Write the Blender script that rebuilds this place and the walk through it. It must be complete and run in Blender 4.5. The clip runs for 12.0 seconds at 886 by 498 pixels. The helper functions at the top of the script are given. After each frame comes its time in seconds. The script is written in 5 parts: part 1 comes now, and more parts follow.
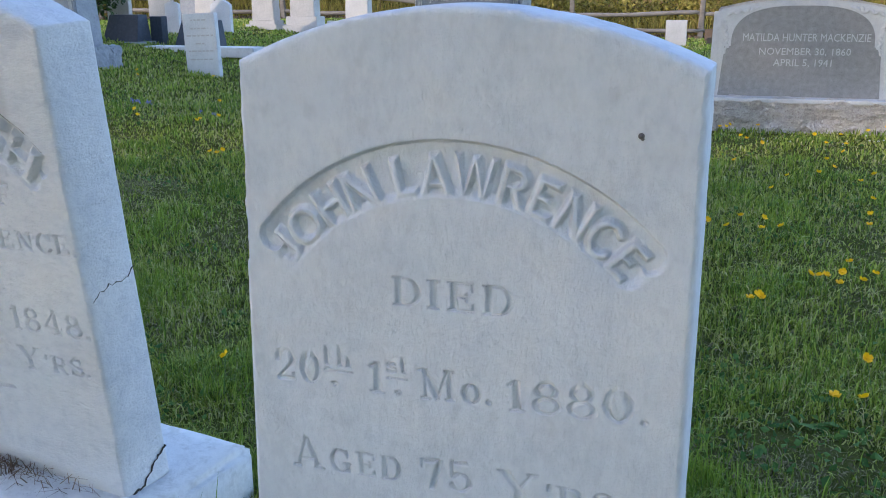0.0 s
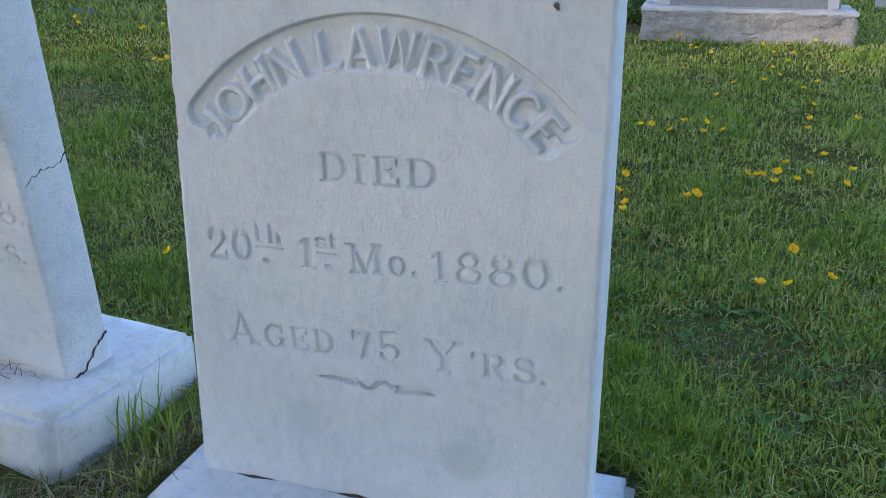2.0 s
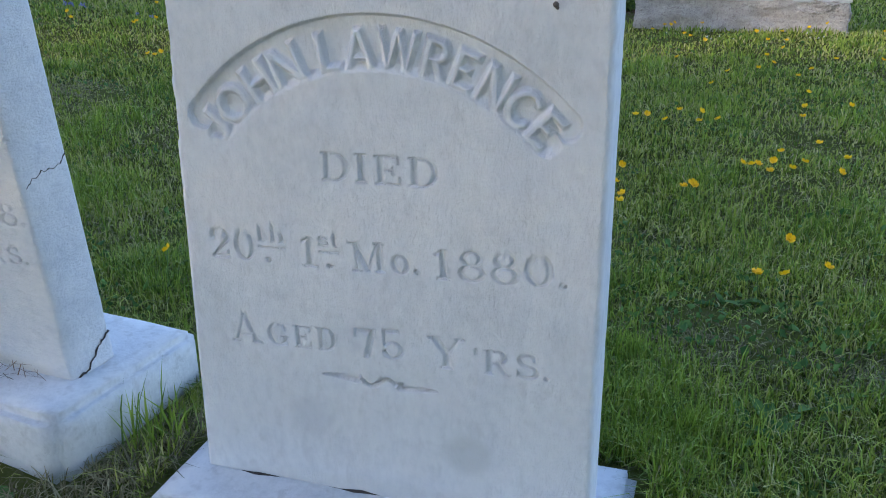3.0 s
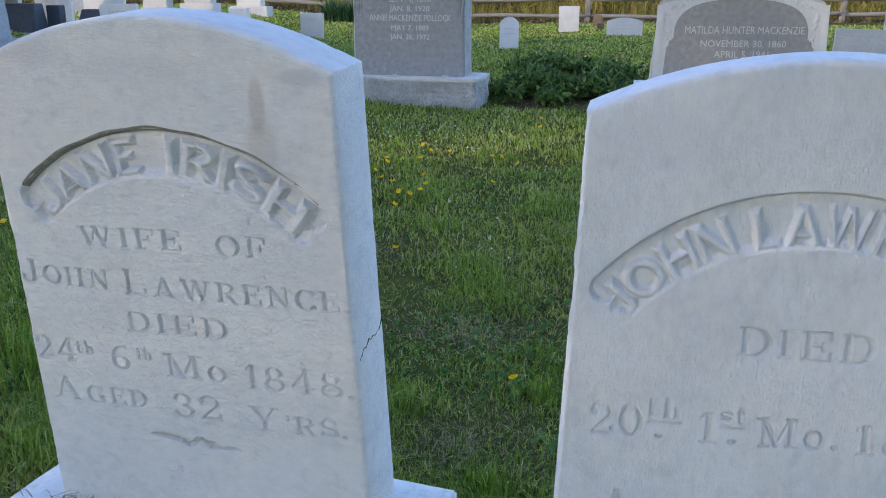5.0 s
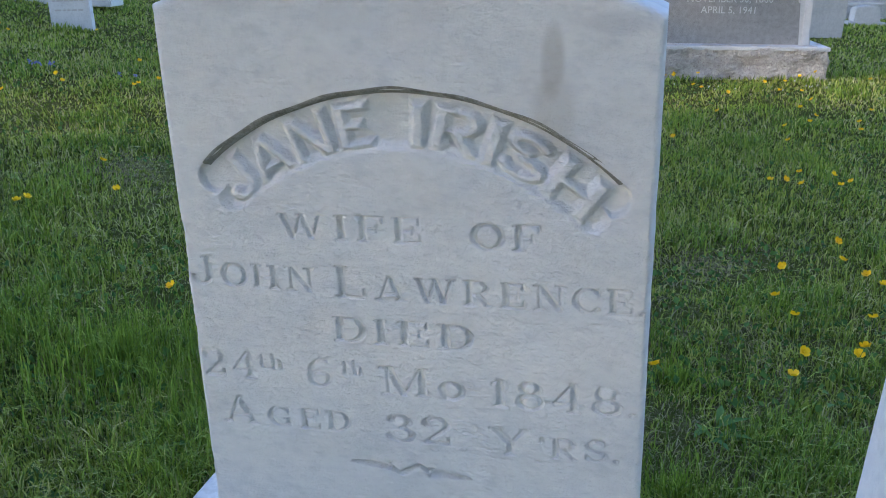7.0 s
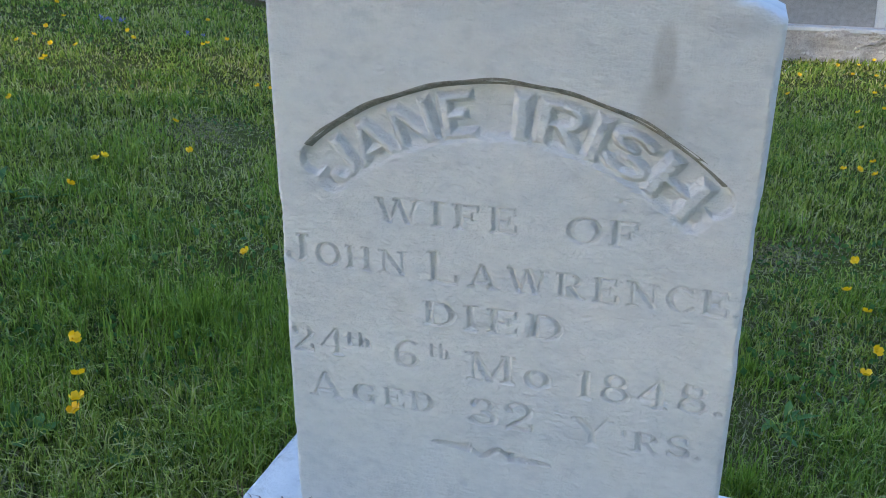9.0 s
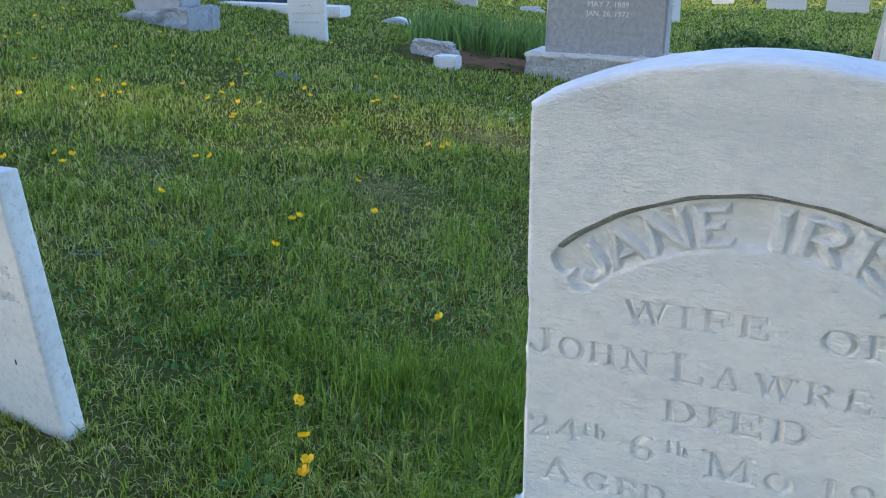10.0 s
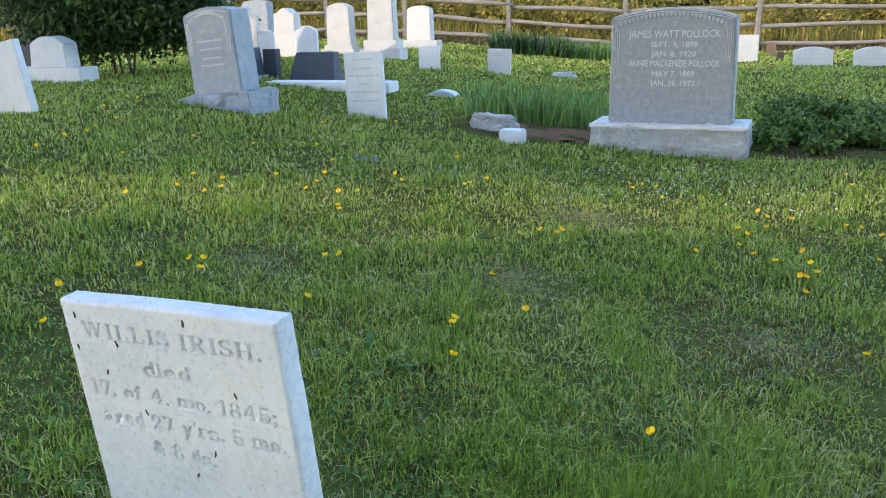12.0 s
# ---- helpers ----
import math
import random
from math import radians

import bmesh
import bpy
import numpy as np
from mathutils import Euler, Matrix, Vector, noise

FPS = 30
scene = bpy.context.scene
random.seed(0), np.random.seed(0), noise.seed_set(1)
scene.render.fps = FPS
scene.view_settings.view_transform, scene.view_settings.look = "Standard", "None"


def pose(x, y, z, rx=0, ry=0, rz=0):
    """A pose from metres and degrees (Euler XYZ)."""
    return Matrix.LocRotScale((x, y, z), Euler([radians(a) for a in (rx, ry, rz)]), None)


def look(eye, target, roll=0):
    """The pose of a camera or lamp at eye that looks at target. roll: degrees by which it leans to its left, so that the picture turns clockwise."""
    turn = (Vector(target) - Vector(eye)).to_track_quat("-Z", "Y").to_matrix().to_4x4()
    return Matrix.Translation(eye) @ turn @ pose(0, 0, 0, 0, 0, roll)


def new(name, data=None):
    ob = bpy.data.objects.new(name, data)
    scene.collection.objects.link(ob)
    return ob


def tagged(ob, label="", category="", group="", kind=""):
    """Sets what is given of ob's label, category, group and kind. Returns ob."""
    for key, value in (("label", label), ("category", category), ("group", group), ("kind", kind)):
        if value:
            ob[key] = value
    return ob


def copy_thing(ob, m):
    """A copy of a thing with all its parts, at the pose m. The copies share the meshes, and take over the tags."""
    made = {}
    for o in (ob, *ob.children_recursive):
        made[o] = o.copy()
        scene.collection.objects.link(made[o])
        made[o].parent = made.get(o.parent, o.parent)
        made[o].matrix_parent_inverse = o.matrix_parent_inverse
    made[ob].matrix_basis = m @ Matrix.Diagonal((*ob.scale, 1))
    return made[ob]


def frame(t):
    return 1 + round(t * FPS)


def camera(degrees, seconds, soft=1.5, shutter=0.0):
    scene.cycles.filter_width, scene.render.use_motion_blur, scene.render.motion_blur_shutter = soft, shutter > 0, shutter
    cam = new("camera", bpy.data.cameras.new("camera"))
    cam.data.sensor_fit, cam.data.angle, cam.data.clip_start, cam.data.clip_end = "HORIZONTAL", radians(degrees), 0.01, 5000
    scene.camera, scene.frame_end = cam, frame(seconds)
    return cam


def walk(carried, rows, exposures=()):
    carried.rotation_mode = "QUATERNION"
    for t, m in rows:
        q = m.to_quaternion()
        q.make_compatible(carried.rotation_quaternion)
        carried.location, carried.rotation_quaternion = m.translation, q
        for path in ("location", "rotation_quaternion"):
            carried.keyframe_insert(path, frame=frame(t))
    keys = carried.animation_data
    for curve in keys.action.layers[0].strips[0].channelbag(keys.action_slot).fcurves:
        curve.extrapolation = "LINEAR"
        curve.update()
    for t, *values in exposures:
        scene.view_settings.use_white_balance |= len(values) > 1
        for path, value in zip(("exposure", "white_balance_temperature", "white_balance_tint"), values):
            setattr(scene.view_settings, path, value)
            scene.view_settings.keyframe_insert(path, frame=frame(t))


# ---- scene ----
cam = camera(52.4, 12.0, soft=1.0)
PATH = [
    (0, (0.182, -0.015, 1.12), (-0.063, 1.896, 0.583), -0.3),
    (0.5, (0.213, -0.017, 1.049), (0.029, 1.883, 0.452), -0.1),
    (1, (0.243, -0.035, 1.065), (0.083, 1.852, 0.424), 0.1),
    (1.5, (0.244, -0.054, 1.053), (0.091, 1.821, 0.375), 0.2),
    (2, (0.241, -0.068, 1.062), (0.091, 1.798, 0.358), 0.1),
    (2.5, (0.247, -0.065, 1.065), (0.099, 1.792, 0.34), -0.1),
    (2.7, (0.247, -0.065, 1.066), (0.098, 1.789, 0.333), -0.3),
    (4.3, (-0.171, -0.143, 1.208), (-0.238, 1.76, 0.597), -0.8),
    (4.5, (-0.273, -0.127, 1.218), (-0.341, 1.783, 0.626), -0.9),
    (5, (-0.552, 0.022, 1.217), (-0.518, 1.937, 0.643), -0.1),
    (5.5, (-0.784, 0.131, 1.217), (-0.681, 2.041, 0.633), -0.1),
    (6, (-1.004, 0.244, 1.22), (-0.807, 2.142, 0.622), 0.1),
    (6.5, (-1.072, 0.365, 1.177), (-0.867, 2.255, 0.555), -0.1),
    (7, (-1.097, 0.349, 1.169), (-0.891, 2.227, 0.513), 0.2),
    (7.2, (-1.094, 0.341, 1.162), (-0.891, 2.215, 0.493), 0.3),
    (8.8, (-1.147, 0.351, 1.18), (-0.986, 2.21, 0.459), 1.8),
    (9, (-1.17, 0.354, 1.204), (-1.066, 2.213, 0.476), 1.9),
    (9.5, (-1.254, 0.334, 1.268), (-1.392, 2.196, 0.552), 1.6),
    (10, (-1.36, 0.31, 1.311), (-1.543, 2.192, 0.661), 0.8),
    (10.5, (-1.576, 0.24, 1.392), (-1.754, 2.157, 0.85), -0.3),
    (11, (-1.753, 0.297, 1.415), (-1.931, 2.218, 0.887), -0.5),
    (11.5, (-1.847, 0.412, 1.424), (-2.037, 2.331, 0.894), -1.2),
    (12, (-1.953, 0.4, 1.432), (-2.158, 2.319, 0.907), -1.3),
]
# the camera brightens its picture as the white stones leave it
EXPOSURES = [(0, 1.8, 5850, 20), (4.5, 1.78, 5850, 20), (7, 1.75, 5750, 19), (9, 1.8, 5700, 16), (10.5, 2.08, 5900, 15), (11.5, 2.2, 6150, 15), (12, 2.33, 6200, 15)]
walk(cam, [(t, look(eye, target, roll)) for t, eye, target, roll in PATH], EXPOSURES)

# ---- light ----
SUN_EL, SUN_AZ = radians(20.0), radians(-68.0)   # the sun stands low to the west, a little behind the walker
world = bpy.data.worlds.new("evening_sky")
scene.world = world
world.use_nodes = True
wn = world.node_tree.nodes
sky = wn.new("ShaderNodeTexSky")
sky.sky_type = "NISHITA"
sky.sun_disc = False
sky.sun_elevation = SUN_EL
sky.sun_rotation = radians(180.0) - SUN_AZ
sky.air_density, sky.dust_density, sky.ozone_density = 1.0, 0.5, 1.2
wn["Background"].inputs["Strength"].default_value = 0.15
world.node_tree.links.new(sky.outputs["Color"], wn["Background"].inputs["Color"])
sun = new("sun", bpy.data.lights.new("sun", "SUN"))
sun.data.energy, sun.data.angle, sun.data.color = 1.0, radians(0.6), (1.0, 0.83, 0.6)
sun_from = Vector((math.sin(SUN_AZ) * math.cos(SUN_EL), -math.cos(SUN_AZ) * math.cos(SUN_EL), math.sin(SUN_EL)))
sun.matrix_world = look(sun_from * 50, (0, 0, 0))

# ---- materials ----


def material(name, colours, scale=8.0, detail=8.0, rough=0.8, bump=0.3, bump_scale=60.0, spread=0.5, island=0.0, per_object=0.0,
             speck=None, spots=(), spec=0.3, depth=0.004, thin=0.0, stretch=(1, 1, 1)):
    """A surface whose colour wanders between the given ones at a large and a small scale, with fine relief."""
    m = bpy.data.materials.new(name)
    m.use_nodes = True
    nt = m.node_tree
    b = nt.nodes["Principled BSDF"]
    b.inputs["Roughness"].default_value = rough
    b.inputs["Specular IOR Level"].default_value = spec

    def node(kind, **values):
        n = nt.nodes.new(kind)
        for k, v in values.items():
            n.inputs[k].default_value = v
        return n

    co = nt.nodes.new("ShaderNodeTexCoord")
    mp = node("ShaderNodeMapping", Scale=stretch)
    nt.links.new(co.outputs["Object"], mp.inputs["Vector"])
    big = node("ShaderNodeTexNoise", Scale=scale, Detail=detail, Roughness=0.6)
    small = node("ShaderNodeTexNoise", Scale=scale * 9, Detail=5.0, Roughness=0.6)
    fine = node("ShaderNodeTexNoise", Scale=bump_scale, Detail=6.0, Roughness=0.65)
    for n in (big, small, fine):
        nt.links.new(mp.outputs["Vector"], n.inputs["Vector"])
    mix = node("ShaderNodeMath")
    mix.operation = "MULTIPLY_ADD"
    nt.links.new(small.outputs["Fac"], mix.inputs[0])
    mix.inputs[1].default_value = 0.45
    add = node("ShaderNodeMath")
    add.operation = "MULTIPLY"
    nt.links.new(big.outputs["Fac"], add.inputs[0])
    add.inputs[1].default_value = 0.55
    nt.links.new(add.outputs[0], mix.inputs[2])
    last = mix.outputs[0]
    for amount, kind, socket in ((island, "ShaderNodeNewGeometry", "Random Per Island"), (per_object, "ShaderNodeObjectInfo", "Random")):
        if amount:
            src = nt.nodes.new(kind)
            k = node("ShaderNodeMath")
            k.operation = "MULTIPLY_ADD"
            nt.links.new(src.outputs[socket], k.inputs[0])
            k.inputs[1].default_value = amount
            j = node("ShaderNodeMath")
            j.operation = "SUBTRACT"
            nt.links.new(last, j.inputs[0])
            j.inputs[1].default_value = amount / 2
            nt.links.new(j.outputs[0], k.inputs[2])
            last = k.outputs[0]
    ramp = nt.nodes.new("ShaderNodeValToRGB")
    el = ramp.color_ramp.elements
    n = len(colours)
    lo, hi = 0.5 - spread / 2, 0.5 + spread / 2
    for i, c in enumerate(colours):
        p = lo + (hi - lo) * i / max(1, n - 1)
        e = el[i] if i < 2 else el.new(p)
        e.position, e.color = p, (*c, 1)
    nt.links.new(last, ramp.inputs["Fac"])
    colour = ramp.outputs["Color"]
    if speck:
        amount, c, sc = speck
        v = node("ShaderNodeTexNoise", Scale=sc, Detail=2.0, Roughness=0.7)
        nt.links.new(mp.outputs["Vector"], v.inputs["Vector"])
        r2 = nt.nodes.new("ShaderNodeValToRGB")
        r2.color_ramp.elements[0].position, r2.color_ramp.elements[1].position = 0.56, 0.68
        nt.links.new(v.outputs["Fac"], r2.inputs["Fac"])
        f = node("ShaderNodeMath")
        f.operation = "MULTIPLY"
        nt.links.new(r2.outputs["Color"], f.inputs[0])
        f.inputs[1].default_value = amount
        mc = nt.nodes.new("ShaderNodeMix")
        mc.data_type = "RGBA"
        nt.links.new(f.outputs[0], mc.inputs["Factor"])
        nt.links.new(colour, mc.inputs["A"])
        mc.inputs["B"].default_value = (*c, 1)
        colour = mc.outputs["Result"]
    for (cx, cz, rx, rz, amount, c) in spots:
        sub = nt.nodes.new("ShaderNodeVectorMath")
        sub.operation = "SUBTRACT"
        nt.links.new(co.outputs["Object"], sub.inputs[0])
        sub.inputs[1].default_value = (cx, 0, cz)
        mul = nt.nodes.new("ShaderNodeVectorMath")
        mul.operation = "MULTIPLY"
        nt.links.new(sub.outputs[0], mul.inputs[0])
        mul.inputs[1].default_value = (1 / rx, 1 / 0.05, 1 / rz)
        ln = nt.nodes.new("ShaderNodeVectorMath")
        ln.operation = "LENGTH"
        nt.links.new(mul.outputs[0], ln.inputs[0])
        mr = nt.nodes.new("ShaderNodeMapRange")
        mr.interpolation_type = "SMOOTHSTEP"
        for k, v in (("From Min", 1.1), ("From Max", 0.5), ("To Min", 0.0), ("To Max", amount)):
            mr.inputs[k].default_value = v
        nt.links.new(ln.outputs["Value"], mr.inputs["Value"])
        wob = node("ShaderNodeMath")
        wob.operation = "MULTIPLY"
        nt.links.new(mr.outputs[0], wob.inputs[0])
        nt.links.new(small.outputs["Fac"], wob.inputs[1])
        mc = nt.nodes.new("ShaderNodeMix")
        mc.data_type = "RGBA"
        nt.links.new(wob.outputs[0], mc.inputs["Factor"])
        nt.links.new(colour, mc.inputs["A"])
        mc.inputs["B"].default_value = (*c, 1)
        colour = mc.outputs["Result"]
    nt.links.new(colour, b.inputs["Base Color"])
    if bump:
        bp = node("ShaderNodeBump", Strength=bump, Distance=depth)
        nt.links.new(fine.outputs["Fac"], bp.inputs["Height"])
        nt.links.new(bp.outputs["Normal"], b.inputs["Normal"])
    if thin:
        tr = nt.nodes.new("ShaderNodeBsdfTranslucent")
        nt.links.new(colour, tr.inputs["Color"])
        ms = nt.nodes.new("ShaderNodeMixShader")
        ms.inputs[0].default_value = thin
        nt.links.new(b.outputs[0], ms.inputs[1])
        nt.links.new(tr.outputs[0], ms.inputs[2])
        nt.links.new(ms.outputs[0], nt.nodes["Material Output"].inputs["Surface"])
    return m


MARBLE_COOL = material("white_marble", [(0.47, 0.47, 0.46), (0.63, 0.63, 0.61), (0.72, 0.715, 0.69)], 6.0, 10, 0.75, 0.6, 120, 0.5, depth=0.005, speck=(0.35, (0.40, 0.39, 0.36), 30))
MARBLE_FAR = material("weathered_white_marble", [(0.38, 0.37, 0.34), (0.52, 0.50, 0.47), (0.61, 0.585, 0.55)], 4.0, 8, 0.85, 0.4, 90, 0.5, per_object=0.15, speck=(0.3, (0.4, 0.38, 0.34), 25))
MARBLE_OLD = material("lichen_spotted_marble", [(0.44, 0.46, 0.48), (0.58, 0.595, 0.61), (0.66, 0.67, 0.68)], 5.0, 9, 0.85, 0.5, 150, 0.45, depth=0.002, speck=(0.4, (0.30, 0.29, 0.27), 70))
MARBLE_J = material("cool_marble_with_stains", [(0.50, 0.52, 0.55), (0.61, 0.625, 0.645), (0.69, 0.70, 0.71)], 5.0, 10, 0.7, 0.7, 130, 0.42, depth=0.005, stretch=(1.4, 1, 0.8), speck=(0.30, (0.46, 0.47, 0.49), 24), spots=((0.15, 0.13, 0.05, 0.05, 0.75, (0.40, 0.42, 0.42)), (-0.15, 0.16, 0.05, 0.05, 0.6, (0.46, 0.48, 0.53)), (0.05, 0.0, 0.4, 0.05, 0.4, (0.45, 0.45, 0.40)), (0.24, 0.68, 0.06, 0.10, 0.35, (0.48, 0.52, 0.60)), (-0.22, 0.95, 0.09, 0.06, 0.35, (0.50, 0.53, 0.60))))
MARBLE_I = material("cream_marble_with_stains", [(0.50, 0.52, 0.55), (0.645, 0.65, 0.655), (0.74, 0.74, 0.73)], 4.5, 10, 0.8, 0.9, 110, 0.48, depth=0.0065, stretch=(0.75, 1, 1.3), speck=(0.25, (0.42, 0.44, 0.47), 26), spots=((0.19, 0.875, 0.018, 0.055, 0.8, (0.30, 0.285, 0.26)), (0.193, 0.80, 0.035, 0.08, 0.7, (0.40, 0.385, 0.35)), (0.27, 0.925, 0.05, 0.018, 0.55, (0.30, 0.32, 0.38)), (-0.05, 0.93, 0.14, 0.035, 0.32, (0.36, 0.40, 0.47)), (-0.25, 0.95, 0.06, 0.03, 0.45, (0.40, 0.42, 0.46)), (0.0, 0.0, 0.4, 0.05, 0.8, (0.40, 0.37, 0.28))))
DARK_MARBLE = material("dark_mottled_marble", [(0.10, 0.10, 0.085), (0.26, 0.26, 0.235), (0.46, 0.465, 0.46)], 45.0, 9, 0.9, 0.8, 160, 0.4)
GRANITE = material("grey_granite", [(0.15, 0.155, 0.17), (0.24, 0.25, 0.27), (0.34, 0.35, 0.37)], 22.0, 6, 0.6, 0.25, 300, 0.4, depth=0.001, speck=(0.6, (0.07, 0.07, 0.075), 190))
GRANITE_SIDE = material("pale_rough_granite", [(0.33, 0.33, 0.325), (0.56, 0.55, 0.535), (0.74, 0.725, 0.70)], 9.0, 8, 0.85, 1.0, 30, 0.45, depth=0.07, speck=(0.45, (0.16, 0.15, 0.14), 60))
SAWN_GRANITE = material("sawn_pale_granite", [(0.46, 0.455, 0.45), (0.56, 0.55, 0.54), (0.64, 0.63, 0.61)], 14.0, 6, 0.75, 0.3, 160, 0.4, depth=0.003, speck=(0.4, (0.30, 0.29, 0.28), 120))
# beige rough granite with the low sun's glow mixed into its colour
SUN_TINTED_GRANITE = material("sun_tinted_rough_granite", [(0.36, 0.32, 0.29), (0.58, 0.53, 0.48), (0.75, 0.70, 0.64)], 9.0, 8, 0.85, 1.0, 30, 0.45, depth=0.07, speck=(0.45, (0.20, 0.17, 0.15), 60))
WARM_FACE = material("warm_grey_granite", [(0.19, 0.185, 0.18), (0.27, 0.26, 0.255), (0.36, 0.35, 0.34)], 22.0, 6, 0.65, 0.25, 300, 0.4, depth=0.001, speck=(0.6, (0.10, 0.095, 0.09), 150))
GRANITE_BLUE = material("blue_grey_granite", [(0.20, 0.22, 0.25), (0.29, 0.31, 0.34), (0.38, 0.40, 0.42)], 12.0, 8, 0.75, 0.4, 120, 0.45, depth=0.003, speck=(0.5, (0.13, 0.13, 0.14), 90))
GRANITE_DARK = material("dark_polished_granite", [(0.028, 0.034, 0.046), (0.045, 0.054, 0.07), (0.08, 0.09, 0.11)], 20.0, 6, 0.6, 0.1, 200, 0.5, spec=0.25)
LETTER_PALE = material("pale_cut_lettering", [(0.44, 0.44, 0.44), (0.58, 0.58, 0.58)], 60.0, 4, 0.9, 0.2, 300)
LETTER_DULL = material("weathered_cut_lettering", [(0.40, 0.40, 0.39), (0.50, 0.49, 0.48)], 60.0, 4, 0.9, 0.2, 300)
DARK_CRACK = material("dark_crack", [(0.03, 0.026, 0.02), (0.07, 0.06, 0.05)], 60.0, 4, 0.95, 0.2, 200)
SOIL = material("turf_soil", [(0.028, 0.032, 0.010), (0.060, 0.068, 0.017), (0.09, 0.10, 0.026), (0.13, 0.115, 0.058)], 1.6, 10, 0.95, 0.8, 40, 0.45, depth=0.02, spec=0.0, speck=(0.45, (0.15, 0.125, 0.075), 45))
MULCH = material("brown_bark_mulch", [(0.045, 0.026, 0.015), (0.095, 0.055, 0.034), (0.17, 0.10, 0.06)], 12.0, 8, 0.95, 0.9, 60, 0.45, island=0.4, spec=0.0)
GRASS = material("grass_blades", [(0.05, 0.072, 0.012), (0.16, 0.215, 0.025), (0.30, 0.365, 0.048), (0.40, 0.44, 0.085), (0.48, 0.44, 0.19)], 0.9, 4, 0.55, 0, 40, 0.75, island=0.8, thin=0.18, spec=0.15)
TUFT = material("lush_grass_blades", [(0.07, 0.13, 0.014), (0.175, 0.27, 0.026), (0.32, 0.42, 0.055)], 2.0, 3, 0.5, 0, 40, 0.7, island=0.65, thin=0.25)
THATCH = material("dry_grass_thatch", [(0.11, 0.095, 0.05), (0.24, 0.21, 0.11), (0.38, 0.34, 0.19)], 3.0, 3, 0.9, 0, 40, 0.7, island=0.7, thin=0.15, spec=0.05)
LEAF_WEED = material("weed_leaves", [(0.05, 0.11, 0.03), (0.09, 0.18, 0.045), (0.14, 0.24, 0.06)], 6.0, 4, 0.6, 0.2, 80, 0.5, island=0.4, thin=0.25, spec=0.1)
LEAF_PERENNIAL = material("perennial_leaves", [(0.035, 0.07, 0.016), (0.09, 0.15, 0.032), (0.19, 0.27, 0.06)], 3.0, 4, 0.55, 0.2, 80, 0.6, island=0.7, thin=0.25, spec=0.2)
IRIS = material("iris_leaves", [(0.06, 0.12, 0.03), (0.13, 0.23, 0.05), (0.23, 0.34, 0.08)], 3.0, 3, 0.5, 0, 40, 0.5, island=0.4, thin=0.2)
LEAF_SILVER = material("silvery_weed_leaves", [(0.14, 0.19, 0.15), (0.22, 0.27, 0.23)], 6.0, 4, 0.8, 0.2, 80, 0.5, island=0.4, thin=0.2)
LEAF_DARK = material("dark_shrub_leaves", [(0.016, 0.04, 0.014), (0.045, 0.09, 0.026), (0.09, 0.155, 0.04)], 3.0, 4, 0.45, 0.2, 60, 0.5, island=0.5, thin=0.2)
LEAF_HEDGE = material("yellow_green_brush", [(0.09, 0.07, 0.018), (0.22, 0.18, 0.03), (0.40, 0.34, 0.06), (0.30, 0.18, 0.07)], 0.7, 4, 0.7, 0, 60, 0.6, island=0.5, thin=0.35)
LEAF_TREE = material("tree_leaves", [(0.03, 0.06, 0.015), (0.06, 0.11, 0.025)], 1.0, 4, 0.6, 0, 60, 0.5, island=0.4, thin=0.2)
LITTER = material("brown_leaf_litter", [(0.07, 0.045, 0.028), (0.14, 0.09, 0.055), (0.22, 0.15, 0.09)], 3.0, 6, 0.95, 0.5, 40, 0.5, island=0.5)
BARK = material("bark", [(0.05, 0.04, 0.03), (0.10, 0.08, 0.06), (0.15, 0.12, 0.10)], 6.0, 8, 0.95, 0.9, 30, 0.5, depth=0.02, stretch=(1, 1, 0.3))
RAIL_WOOD = material("weathered_grey_rail", [(0.13, 0.10, 0.08), (0.24, 0.20, 0.16), (0.36, 0.31, 0.26)], 4.0, 8, 0.9, 0.7, 40, 0.5, depth=0.006, stretch=(0.25, 1, 1))
PETAL = material("buttercup_yellow", [(0.90, 0.50, 0.002), (0.97, 0.66, 0.004)], 30.0, 3, 0.35, 0, 40, 0.5, per_object=0.4, thin=0.2)
PETAL_BLUE = material("violet_blue_petals", [(0.16, 0.16, 0.36), (0.28, 0.27, 0.50)], 30.0, 3, 0.6, 0, 40, 0.5, island=0.5, thin=0.2)
PETAL_WHITE = material("white_petals", [(0.6, 0.6, 0.58), (0.78, 0.78, 0.75)], 30.0, 3, 0.6, 0, 40, 0.5, island=0.5, thin=0.2)
STEM = material("green_stem", [(0.06, 0.12, 0.03), (0.10, 0.18, 0.05)], 20.0, 3, 0.6, 0, 40, 0.5, thin=0.1)
BROWN_STONE = material("brown_field_stone", [(0.12, 0.08, 0.05), (0.22, 0.15, 0.10)], 8.0, 6, 0.9, 0.6, 60)
METAL = material("rusty_nail", [(0.05, 0.04, 0.035), (0.16, 0.14, 0.13)], 80.0, 4, 0.5, 0.2, 200)

# ---- helpers for building ----


def rise(x, y):
    """Height of the ground: level, rising towards the west."""
    s = np.clip(-np.asarray(x, float) - 0.6, -20, 5.5)
    z = 0.1 * np.log1p(np.exp(4 * s)) / 4
    return z + 0.012 * np.sin(1.7 * x + 0.6 * y) * np.sin(1.3 * y - 0.5 * x)


def gz(x, y):
    return float(rise(x, y))


def link_mesh(name, me, mat, parent=None, label=""):
    me.materials.append(mat)
    ob = new(name, me)
    if parent:
        ob.parent = parent
    if label:
        ob["label"] = label
    return ob


